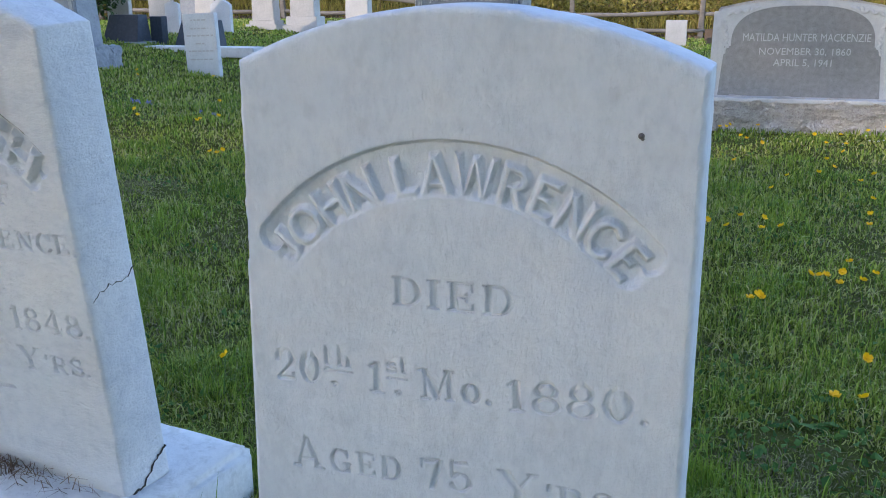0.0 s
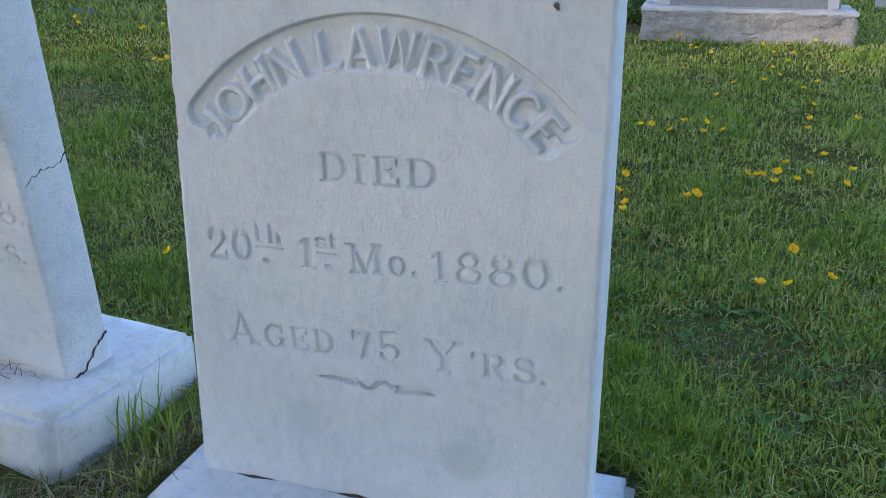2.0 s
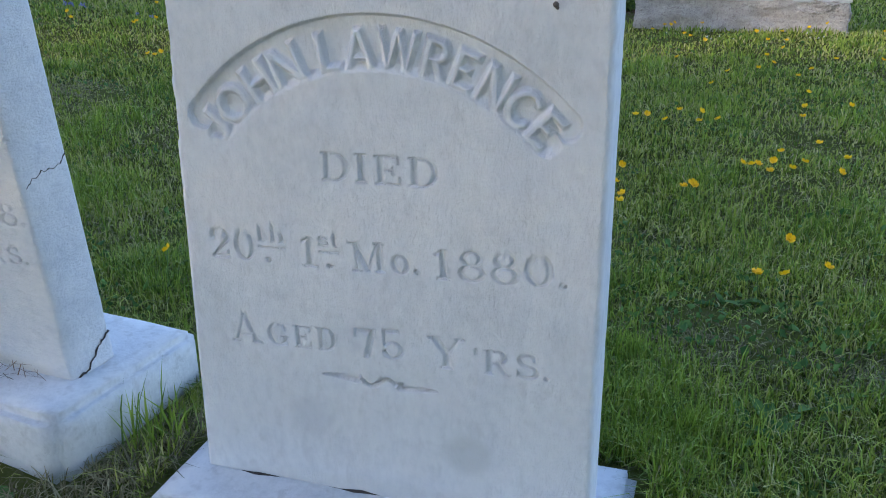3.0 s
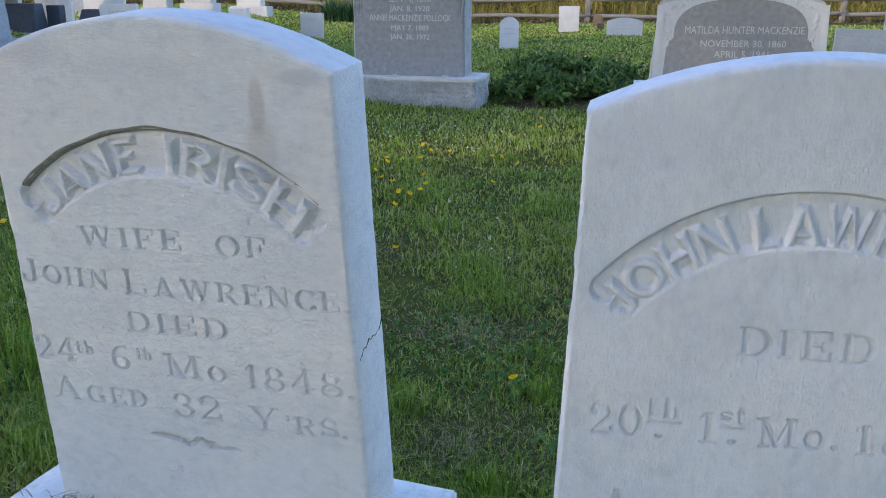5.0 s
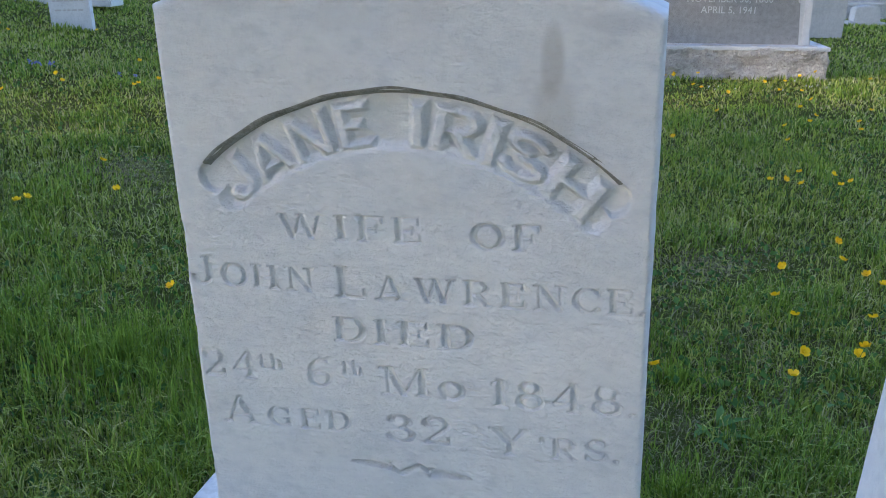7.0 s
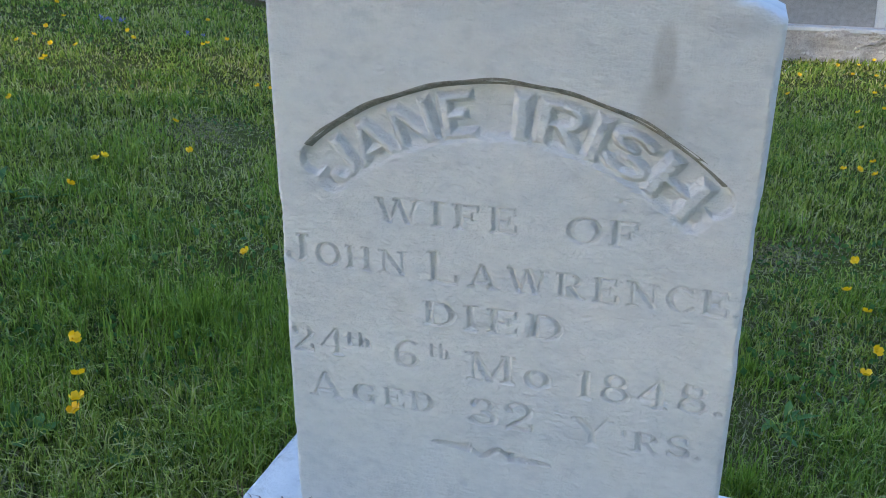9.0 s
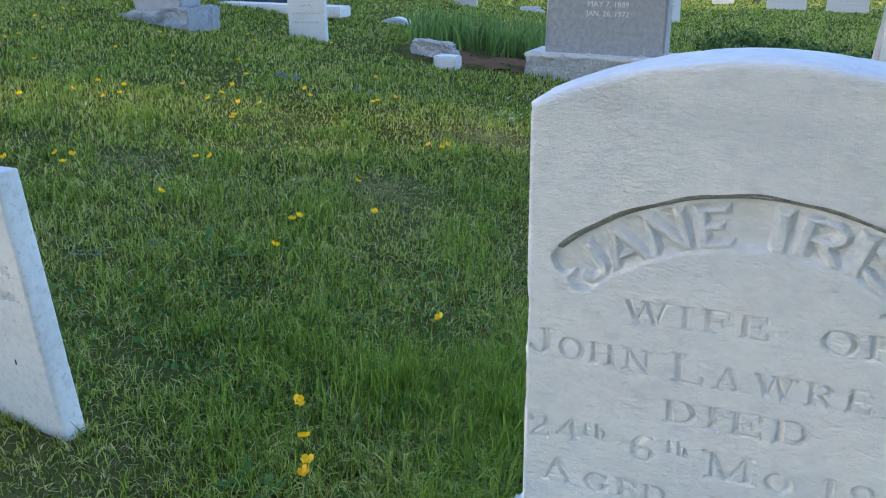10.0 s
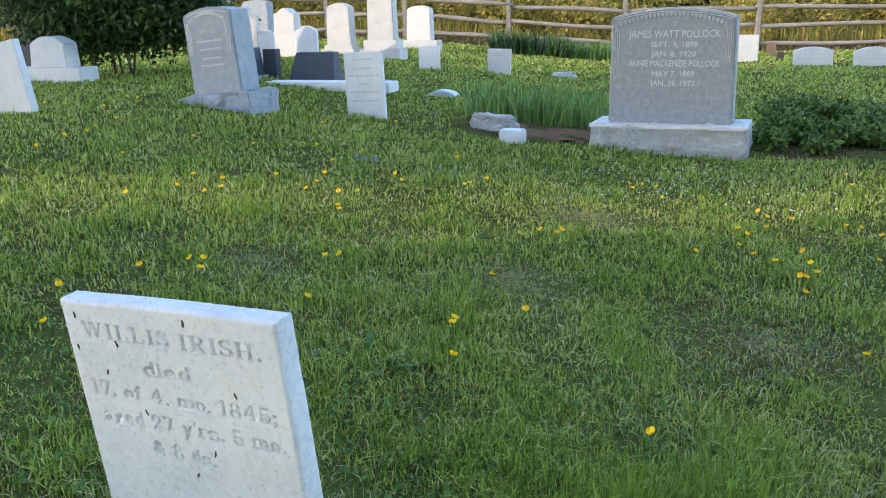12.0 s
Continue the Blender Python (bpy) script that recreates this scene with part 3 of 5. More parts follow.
def carved_slab(name, left, right, corner, crown, thick, step, carver, mat, seed, bow=1.0, chips=0.002, bands=()):
    """A standing slab whose front is cut by carver(H, U, V). left, right: (foot, shoulder) in x; corner, crown: heights."""
    nu = int((right[0] - left[0]) / step)
    rng = np.random.default_rng(seed)

    def shape(s, r, inset):
        l0, r0 = left[0] + inset, right[0] - inset
        l1, r1 = left[1] + inset, right[1] - inset
        q = 2 * s - 1
        top = corner + (crown - corner) * (1 - np.abs(q) ** 2.0 * bow) - inset
        z = inset * 0.6 + r * (top - inset * 0.6)
        f = z / crown
        return (l0 + (l1 - l0) * f) * (1 - s) + (r0 + (r1 - r0) * f) * s, z

    # rows lie close together where letters are cut, further apart on the plain stone between
    levels = [0.0]
    while levels[-1] < crown:
        levels.append(levels[-1] + (step if not bands or any(lo <= levels[-1] <= hi for lo, hi in bands) else 0.005))
    nv = len(levels) - 1
    S, R = np.meshgrid(np.linspace(0, 1, nu + 1), np.array(levels) / levels[-1])
    bev = 0.009
    U, V = shape(S, R, bev)
    H = np.zeros_like(U)
    carver(H, U, V)
    for _ in range(1):
        P = np.pad(H, 1, mode="edge")
        H = (P[:-2, 1:-1] + P[2:, 1:-1] + P[1:-1, :-2] + P[1:-1, 2:] + 2 * H) / 6

    def rough(a, b, amp):
        out = np.zeros_like(a)
        for f, w in ((6, 1.0), (17, 0.5), (43, 0.3), (110, 0.15)):
            for _ in range(3):
                th, ph = rng.uniform(0, 6.28, 2)
                out += w * np.sin(f * (a * math.cos(th) + b * math.sin(th)) + ph)
        return out * amp

    H += rough(U, V, 0.0003)
    front = np.stack([U, -H, V], -1).reshape(-1, 3)
    idx = np.arange((nu + 1) * (nv + 1)).reshape(nv + 1, nu + 1)
    quads = np.stack([idx[:-1, :-1], idx[:-1, 1:], idx[1:, 1:], idx[1:, :-1]], -1).reshape(-1, 4)
    loop = np.concatenate([idx[0, :-1], idx[:-1, -1], idx[-1, :0:-1], idx[:0:-1, 0]])
    s_loop, r_loop = S.ravel()[loop], R.ravel()[loop]
    verts, faces, prev = [front], [quads], loop
    count = len(front)
    wear = np.clip(rough(s_loop * 3, r_loop * 3, 1.0) - 0.9, 0, 2.0) * chips
    for inset, dep in ((0.0028, 0.0028), (0.0, bev), (0.0, thick * 0.35), (0.0, thick * 0.7), (0.0, thick - bev), (0.0028, thick - 0.0028), (bev, thick)):
        u, z = shape(s_loop, r_loop, inset + (wear if dep < 0.02 else wear * 0.4))
        ring = np.stack([u + rough(z, s_loop + dep * 9, 0.0002), np.full_like(u, dep), z + rough(u, s_loop + dep * 9, 0.0002)], -1)
        cur = np.arange(len(loop)) + count
        count += len(loop)
        verts.append(ring)
        faces.append(np.stack([prev, np.roll(prev, -1), np.roll(cur, -1), cur], -1)[:, ::-1])
        prev = cur
    verts.append(np.array([[0, thick, crown / 2]]))
    c = np.full(len(loop), count)
    cap = np.stack([prev, np.roll(prev, -1), c, c], -1)[:, ::-1]
    V3 = np.concatenate(verts)
    me = big_mesh(name, V3, np.concatenate(faces), True)
    fan = big_mesh(name + "_back", np.concatenate([verts[-2], verts[-1]]), np.stack([(np.arange(len(loop)) + 1) % len(loop), np.arange(len(loop)), np.full(len(loop), len(loop))], -1)[:, ::-1])
    bm = bmesh.new()
    bm.from_mesh(me)
    bm.from_mesh(fan)
    bm.to_mesh(me)
    bm.free()
    bpy.data.meshes.remove(fan)
    me.materials.append(mat)
    return new(name, me)


def text_mesh(text, height, width=0.0, lift=0.003):
    """Flat raised lettering, centred, in the x-z plane facing -y."""
    cu = bpy.data.curves.new("lettering", "FONT")
    cu.body, cu.size, cu.align_x, cu.extrude, cu.resolution_u = text, height / 0.70, "CENTER", lift / 2, 2
    ob = bpy.data.objects.new("lettering", cu)
    scene.collection.objects.link(ob)
    dg = bpy.context.evaluated_depsgraph_get()
    me = bpy.data.meshes.new_from_object(ob.evaluated_get(dg))
    bpy.data.objects.remove(ob)
    bpy.data.curves.remove(cu)
    me.materials.clear()
    xs = [v.co.x for v in me.vertices]
    k = width / (max(xs) - min(xs)) if width else 1.0
    me.transform(Matrix.Diagonal((k, 1, 1, 1)))
    me.transform(Matrix.Rotation(radians(90), 4, "X"))
    return me


def letter(parent, text, x, z, height, mat, width=0.0, y=-0.001):
    ob = link_mesh("lettering", text_mesh(text, height, width), mat, parent)
    ob.matrix_local = pose(x, y, z)
    return ob


def bar(parent, x, z, w, h, mat, y=-0.0015):
    ob = part("inscription_line", outline_block(rect(w, h, x, z), 0.003, 0), mat, parent)
    ob.matrix_local = pose(0, y, 0)
    return ob

# ---- ground ----
def spaced(lo, hi, fine_lo, fine_hi, fine, coarse_n):
    a = fine_lo - np.geomspace(0.3, fine_lo - lo, coarse_n)[::-1]
    b = fine_hi + np.geomspace(0.3, hi - fine_hi, coarse_n)
    return np.concatenate([a, np.arange(fine_lo, fine_hi, fine), b])


gx, gy = spaced(-400, 400, -9, 8, 0.12, 14), spaced(-300, 500, 0.0, 12, 0.12, 18)
X, Y = np.meshgrid(gx, gy)
near = np.exp(-((X + 0.5) ** 2 + (Y - 4) ** 2) / 60)
Z = rise(X, Y) + near * 0.012 * np.sin(5.1 * X + 2 * np.sin(3 * Y)) * np.sin(4.3 * Y + X)
gi = np.arange(X.size).reshape(X.shape)
gf = np.stack([gi[:-1, :-1], gi[:-1, 1:], gi[1:, 1:], gi[1:, :-1]], -1).reshape(-1, 4)
ground = link_mesh("ground", big_mesh("ground", np.stack([X, Y, Z], -1).reshape(-1, 3), gf, True), SOIL)
tagged(ground, "grassy cemetery ground with thin brownish patches", "ground", kind="structure")

# ---- the two carved marble headstones ----


def frame_of(c, u, n, v, foot):
    """The pose of a slab from a point of its front, its sideways, outward and upward directions, and how far its foot lies below."""
    u, n, v = Vector(u), Vector(n), Vector(v)
    m = Matrix((u, -n, v)).transposed().to_4x4()
    m.translation = Vector(c) + v * foot
    return m


def slab_thing(name, m, label):
    return thing(name, m, label, "gravestone", "row of old marble headstones")


def carve_words(H, U, W, words):
    """words: text, u from, u to, baseline at both ends, height of large letters, of the small ones."""
    for text, u0, u1, v0, v1, big, small in words:
        carve_line(H, U, W, text, u0, u1, v0, v1, big, small)


def carve_j(H, U, V):
    W = V - 0.545
    carve_arch(H, U, W, (("JOHN", -0.292, -0.118), ("LAWRENCE", -0.088, 0.287)), (-0.284, 0.161), (0.011, 0.300), (0.288, 0.178), 0.045, 0.064, 0.0115, 0.009)
    carve_words(H, U, W, (
        ("DIED", -0.092, 0.103, 0.076, 0.078, 0.048, None),
        ("20", -0.312, -0.230, -0.084, -0.083, 0.055, None), ("th", -0.223, -0.170, -0.045, -0.044, 0.030, None), (".", -0.207, -0.199, -0.082, -0.082, 0.05, None),
        ("1", -0.138, -0.110, -0.083, -0.083, 0.055, None), ("st", -0.106, -0.072, -0.042, -0.041, 0.028, None), (".", -0.092, -0.084, -0.081, -0.081, 0.05, None),
        ("_", -0.222, -0.166, -0.054, -0.053, 0.03, None), ("_", -0.108, -0.070, -0.052, -0.051, 0.03, None),
        ("^Mo.", -0.050, 0.070, -0.081, -0.074, 0.053, 0.053), ("1880.", 0.100, 0.312, -0.079, -0.070, 0.053, None),
        ("^AGED", -0.292, -0.088, -0.248, -0.241, 0.058, 0.044), ("75", -0.047, 0.037, -0.246, -0.238, 0.057, None),
        ("^Y'RS.", 0.081, 0.289, -0.245, -0.242, 0.060, 0.046)))
    carve_flourish(H, U, W, -0.116, 0.097, -0.292)


def carve_i(H, U, V):
    W = V - 0.59
    carve_arch(H, U, W, (("JANE", -0.290, -0.056), ("IRISH", 0.000, 0.252)), (-0.294, 0.082), (-0.034, 0.1945), (0.264, 0.088), 0.045, 0.068, 0.013, 0.005)
    carve_words(H, U, W, (
        ("WIFE", -0.213, 0.009, 0.006, 0.015, 0.040, None), ("OF", 0.084, 0.182, 0.013, 0.017, 0.040, None),
        ("^JOHN", -0.365, -0.160, -0.084, -0.079, 0.050, 0.040), ("^LAWRENCE.", -0.128, 0.332, -0.084, -0.069, 0.053, 0.040),
        ("DIED", -0.136, 0.084, -0.160, -0.153, 0.042, None),
        ("24", -0.364, -0.270, -0.250, -0.246, 0.051, None), ("th", -0.268, -0.225, -0.224, -0.222, 0.026, None),
        ("6", -0.181, -0.146, -0.247, -0.246, 0.051, None), ("th", -0.125, -0.090, -0.219, -0.217, 0.026, None),
        ("^Mo", -0.065, 0.071, -0.248, -0.242, 0.051, 0.051), ("1848.", 0.116, 0.330, -0.247, -0.238, 0.050, None),
        ("^AGED", -0.343, -0.119, -0.337, -0.327, 0.051, 0.037), ("32", -0.054, 0.051, -0.334, -0.328, 0.051, None),
        ("^Y'RS.", 0.112, 0.310, -0.334, -0.322, 0.050, 0.037)))
    carve_flourish(H, U, W, -0.119, 0.081, -0.385)
    H -= 0.006 * np.exp(-((U + 0.061) / 0.004) ** 2 - ((W + 0.457) / 0.004) ** 2)
    rng = np.random.default_rng(5)
    for _ in range(150):
        a, b, w = rng.uniform(-0.35, 0.33), rng.uniform(-0.5, 0.35), rng.uniform(0.01, 0.05)
        H -= rng.uniform(0.0004, 0.0014) * np.exp(-((U - a) / w) ** 2 - ((W - b - 0.002 * np.sin(90 * U + b * 40)) / 0.0018) ** 2)
    H -= 0.0012 * np.exp(-((U - 0.19) / 0.004) ** 2 - ((W - 0.215) / 0.004) ** 2)
    H -= 0.003 * np.exp(-((U - 0.155) / 0.005) ** 2 - ((W - 0.085) / 0.005) ** 2)


STONE_J = frame_of((0.021, 1.294, 0.577), (0.975, -0.224, 0), (-0.224, -0.974, -0.033), (-0.007, -0.032, 0.999), -0.545)
stone_j = slab_thing("headstone", STONE_J, "white marble headstone with arched top on a low plinth")
body = carved_slab("slab", (-0.384, -0.338), (0.368, 0.368), 0.997, 1.079, 0.11, 0.0014, carve_j, MARBLE_J, 3, chips=0.0016, bands=((0.225, 0.37), (0.44, 0.53), (0.61, 0.69), (0.65, 0.91)))
body.parent = stone_j


def nail(parent, x, z):
    bm = bmesh.new()
    bmesh.ops.create_cone(bm, cap_ends=True, segments=8, radius1=0.0030, radius2=0.0022, depth=0.03, matrix=pose(0, 0, 0, 70, 0, 0))
    bmesh.ops.create_uvsphere(bm, u_segments=8, v_segments=5, radius=0.0045, matrix=pose(0, -0.010, 0.005))
    ob = part("nail", bm, METAL, parent, "small rusty metal pin", True)
    ob.matrix_local = pose(x, -0.003, z)


nail(stone_j, 0.285, 0.905)
JOINT = [(-0.37, 0.001, 0.002), (-0.1, 0.001, 0.004), (0.15, 0.001, 0.002), (0.36, 0.001, 0.002)]

STONE_I = frame_of((-1.002, 1.583, 0.733), (0.942, -0.336, 0), (-0.335, -0.939, -0.07), (-0.024, -0.066, 0.998), -0.59)
stone_i = slab_thing("headstone", STONE_I, "weathered cream marble headstone, arched top, cracked side, on a plinth")
body = carved_slab("slab", (-0.378, -0.376), (0.352, 0.328), 0.935, 1.019, 0.125, 0.0014, carve_i, MARBLE_I, 8, chips=0.0018, bands=((0.18, 0.32), (0.33, 0.41), (0.425, 0.90)))
body.parent = stone_i


def crack(parent, pts, width, name="crack"):
    """A thin dark crack that follows points on the stone's surface."""
    cu = bpy.data.curves.new(name, "CURVE")
    cu.dimensions, cu.bevel_depth, cu.bevel_resolution = "3D", width, 0
    sp = cu.splines.new("POLY")
    rng = random.Random(len(pts))
    fine = []
    for (a, b) in zip(pts, pts[1:]):
        for i in range(6):
            q = Vector(a).lerp(Vector(b), i / 6)
            fine.append(q + Vector((0, rng.uniform(-1, 1) * 0.003, rng.uniform(-1, 1) * 0.004)))
    fine.append(Vector(pts[-1]))
    sp.points.add(len(fine) - 1)
    for p, q in zip(sp.points, fine):
        p.co = (*q, 1)
        p.radius = rng.uniform(0.4, 1.2)
    ob = bpy.data.objects.new(name, cu)
    scene.collection.objects.link(ob)
    me = bpy.data.meshes.new_from_object(ob.evaluated_get(bpy.context.evaluated_depsgraph_get()))
    bpy.data.objects.remove(ob)
    me.materials.clear()
    return link_mesh(name, me, DARK_CRACK, parent, "dark hairline crack")


crack(stone_i, [(0.325, -0.0005, 0.438), (0.3415, 0.012, 0.43), (0.3415, 0.05, 0.45), (0.3415, 0.09, 0.442), (0.3415, 0.12, 0.465)], 0.0012)
crack(stone_i, [(0.353, 0.005, 0.004), (0.353, 0.05, 0.012), (0.352, 0.09, 0.05), (0.3515, 0.12, 0.065)], 0.003)
crack(stone_i, [(-0.37, 0.002, 0.003), (-0.1, 0.002, 0.004), (0.15, 0.002, 0.003), (0.35, 0.002, 0.003)], 0.0048)


crack(stone_j, JOINT, 0.0055, "dark_joint")
# a dark mottled strip follows the upper wall of the sunk panel
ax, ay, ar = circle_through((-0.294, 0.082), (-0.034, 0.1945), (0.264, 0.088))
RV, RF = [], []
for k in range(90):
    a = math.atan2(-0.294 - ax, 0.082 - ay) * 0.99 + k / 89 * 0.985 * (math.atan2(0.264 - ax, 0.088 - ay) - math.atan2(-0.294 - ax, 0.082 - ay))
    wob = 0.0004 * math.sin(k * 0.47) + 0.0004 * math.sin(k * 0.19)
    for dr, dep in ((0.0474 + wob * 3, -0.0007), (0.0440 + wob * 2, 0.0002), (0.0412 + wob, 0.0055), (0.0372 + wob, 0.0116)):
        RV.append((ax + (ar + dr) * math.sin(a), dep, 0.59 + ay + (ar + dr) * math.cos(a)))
    if k:
        b = k * 4
        RF += [[b - 4 + i, b - 3 + i, b + 1 + i, b + i] for i in range(3)]
link_mesh("panel_rim", big_mesh("panel_rim", RV, RF, True), DARK_MARBLE, stone_i, "dark mottled rim of the sunk panel")


def plinth(name, m, w, d, h, mat, label, seed, bevel=0.018):
    t = thing(name, m, label, "plinth")
    bm = outline_block(rect(w, h), d, bevel, 0.004, seed)
    ob = part("block", bm, mat, t, "", True)
    return t


# plinths: width along the stone, depth, height; the front edge stands before the slab
def yaw_of(u):
    return math.degrees(math.atan2(u[1], u[0]))


YI, YJ = yaw_of((0.942, -0.336)), yaw_of((0.975, -0.224))
pi = plinth("headstone_plinth", pose(-0.99, 1.70, 0, 0, 0, YI) @ pose(0.0, -0.21, -0.1), 0.93, 0.44, 0.252, MARBLE_COOL, "white marble plinth block with chipped corner under a headstone", 4)
pj = plinth("headstone_plinth", pose(0.02, 1.32, 0, 0, 0, YJ) @ pose(0.0, -0.14, -0.1), 0.88, 0.36, 0.138, MARBLE_COOL, "low white marble plinth block sunk in the grass", 7)

# ---- the leaning white slab ----


def carve_w(H, U, V):
    W = V - 0.72
    carve_line(H, U, W, "WILLIS IRISH.", -0.25, 0.25, -0.105, -0.11, 0.037, depth=-0.0085)
    carve_line(H, U, W, "died", -0.085, 0.045, -0.185, -0.185, 0.037, depth=-0.0085)
    carve_line(H, U, W, "17. of 4. mo. 1845;", -0.262, 0.262, -0.25, -0.255, 0.037, depth=-0.0085)
    carve_line(H, U, W, "aged 27 y'rs. 5 mo.", -0.245, 0.27, -0.32, -0.32, 0.037, depth=-0.0085)
    carve_line(H, U, W, "& 8 ds.", -0.11, 0.07, -0.385, -0.39, 0.036, depth=-0.0085)


STONE_W = pose(-2.742, 2.123, 0.826, 5.3, -2.74, -21) @ pose(0, 0, -0.703)
stone_w = slab_thing("headstone", STONE_W, "thin white marble headstone with flat top, leaning, with black lichen spots")
body = carved_slab("slab", (-0.303, -0.303), (0.303, 0.303), 0.70, 0.703, 0.062, 0.0016, carve_w, MARBLE_OLD, 12)
body.parent = stone_w


def lichen(parent, places, seed):
    rng = random.Random(seed)
    for x, z in places:
        bm = bmesh.new()
        bmesh.ops.create_uvsphere(bm, u_segments=7, v_segments=5, radius=1.0)
        for v in bm.verts:
            v.co = Vector((v.co.x * 0.003, v.co.y * 0.0015, v.co.z * 0.008)) * (1 + 0.4 * rng.uniform(-1, 1))
        ob = part("lichen_spot", bm, DARK_CRACK, parent, "black lichen spot", True)
        ob.matrix_local = pose(x, -0.0005, z, 0, rng.uniform(-20, 20), 0)


lichen(stone_w, [(-0.262, 0.665), (0.06, 0.675), (-0.15, 0.605), (-0.275, 0.585), (0.165, 0.52), (-0.2, 0.53), (-0.105, 0.44), (0.075, 0.365), (0.01, 0.3), (-0.03, 0.20), (0.2, 0.24)], 2)

# ---- granite family monuments ----


def monument(name, m, label, base, die, crown, base_mat, front_mat, die_depth, taper=1.0, rough=0.02, seed=1, group="", ledge=True):
    """base: width, height, depth; die: width, height to the corners; crown: height of the top's middle above the corners."""
    t = thing(name, m, label, "gravestone", group)
    b = part("base", outline_block(rect(base[0], base[1] + 0.12, 0, -0.12), base[2], 0.012, rough, seed), base_mat, t, "rock-faced granite base")
    gap = (base[2] - die_depth) / 2
    if ledge:
        q = part("top_margin", outline_block(rect(base[0] + 0.012, 0.035), base[2] + 0.012, 0.006), SAWN_GRANITE, t, "smooth sawn top edge of the base")
        q.matrix_local = pose(0, -0.006, base[1] - 0.028)
    d = part("die", outline_block(arched(die[0], die[1], die[1] + crown, 16, die[0] * taper), die_depth, 0.012, 0.004, seed + 1), GRANITE_SIDE if front_mat is GRANITE else base_mat, t, "rough-sided granite die")
    d.matrix_local = pose(0, gap, base[1])
    f = part("face_panel", outline_block(arched(die[0] - 0.03, die[1] - 0.02, die[1] + crown - 0.022, 16, die[0] * taper - 0.03), 0.01, 0.002), front_mat, t, "smooth-sawn granite face")
    f.matrix_local = pose(0, gap - 0.006, base[1] + 0.004)
    face = new("inscription")
    face.parent = t
    face.matrix_local = pose(0, gap - 0.0075, base[1])
    return t, face


def border(face, w, h, crown, mat, dots):
    """A band of small raised blocks under the top, with a fluted drop at each side."""
    for i in range(dots):
        q = 2 * i / (dots - 1) - 1
        bm = outline_block(rect(w / dots * 0.62, 0.035), 0.006, 0.001)
        ob = part("border_block", bm, mat, face)
        ob.matrix_local = pose(q * (w / 2 - 0.10), -0.004, h - 0.075 + crown * (1 - q * q))
    for s in (-1, 1):
        for k in (0, 1, 2):
            bm = outline_block(rect(0.011, 0.32), 0.006, 0.001)
            ob = part("border_flute", bm, mat, face)
            ob.matrix_local = pose(s * (w / 2 - 0.085 + 0.017 * k), -0.004, h - 0.40)
    n = 14
    pts = [(x, h - 0.03 + crown * (1 - (2 * x / w) ** 2)) for x in np.linspace(-w / 2 + 0.05, w / 2 - 0.05, n)]
    bm = outline_block(pts + [(x, z - 0.008) for x, z in pts[::-1]], 0.006, 0)
    part("border_line", bm, mat, face).matrix_local = pose(0, -0.003, 0)


pol, face = monument("granite_monument", pose(-0.77, 8.83, gz(-0.77, 8.8) - 0.03, 0, 0, -16), "grey granite monument with gently arched top on a rock-faced base", (1.42, 0.30, 0.62), (1.13, 0.97), 0.085, GRANITE_SIDE, GRANITE, 0.30, 0.99, 0.03, 3, "granite family monuments")
border(face, 1.13, 0.97, 0.085, GRANITE_SIDE, 26)
for text, z, h, w in (("JAMES WATT POLLOCK", 0.79, 0.066, 0.82), ("SEPT. 4, 1898", 0.705, 0.05, 0.42), ("JAN. 8, 1920", 0.62, 0.05, 0.40), ("ANNIE MACKENZIE POLLOCK", 0.53, 0.058, 0.82), ("MAY 7, 1889", 0.44, 0.05, 0.38), ("JAN. 26, 1972", 0.355, 0.05, 0.40)):
    letter(face, text, 0.02, z, h, LETTER_PALE, w)

mat_stone, face = monument("granite_monument", pose(2.16, 7.90, -0.03, 0, 0, -11.5), "grey granite monument with carved scroll corners on a rock-faced base", (1.74, 0.31, 0.66), (1.50, 0.75), 0.085, SUN_TINTED_GRANITE, SAWN_GRANITE, 0.34, 0.91, 0.03, 9, "granite family monuments")
def scroll_arch(w, h, n=32):
    """Points of a broad, square-shouldered arch, from its right foot to its left."""
    return [(w * math.copysign(abs(math.cos(a)) ** 0.72, math.cos(a)), 0.43 + h * math.sin(a) ** 0.72) for a in np.linspace(0, math.pi, n)]


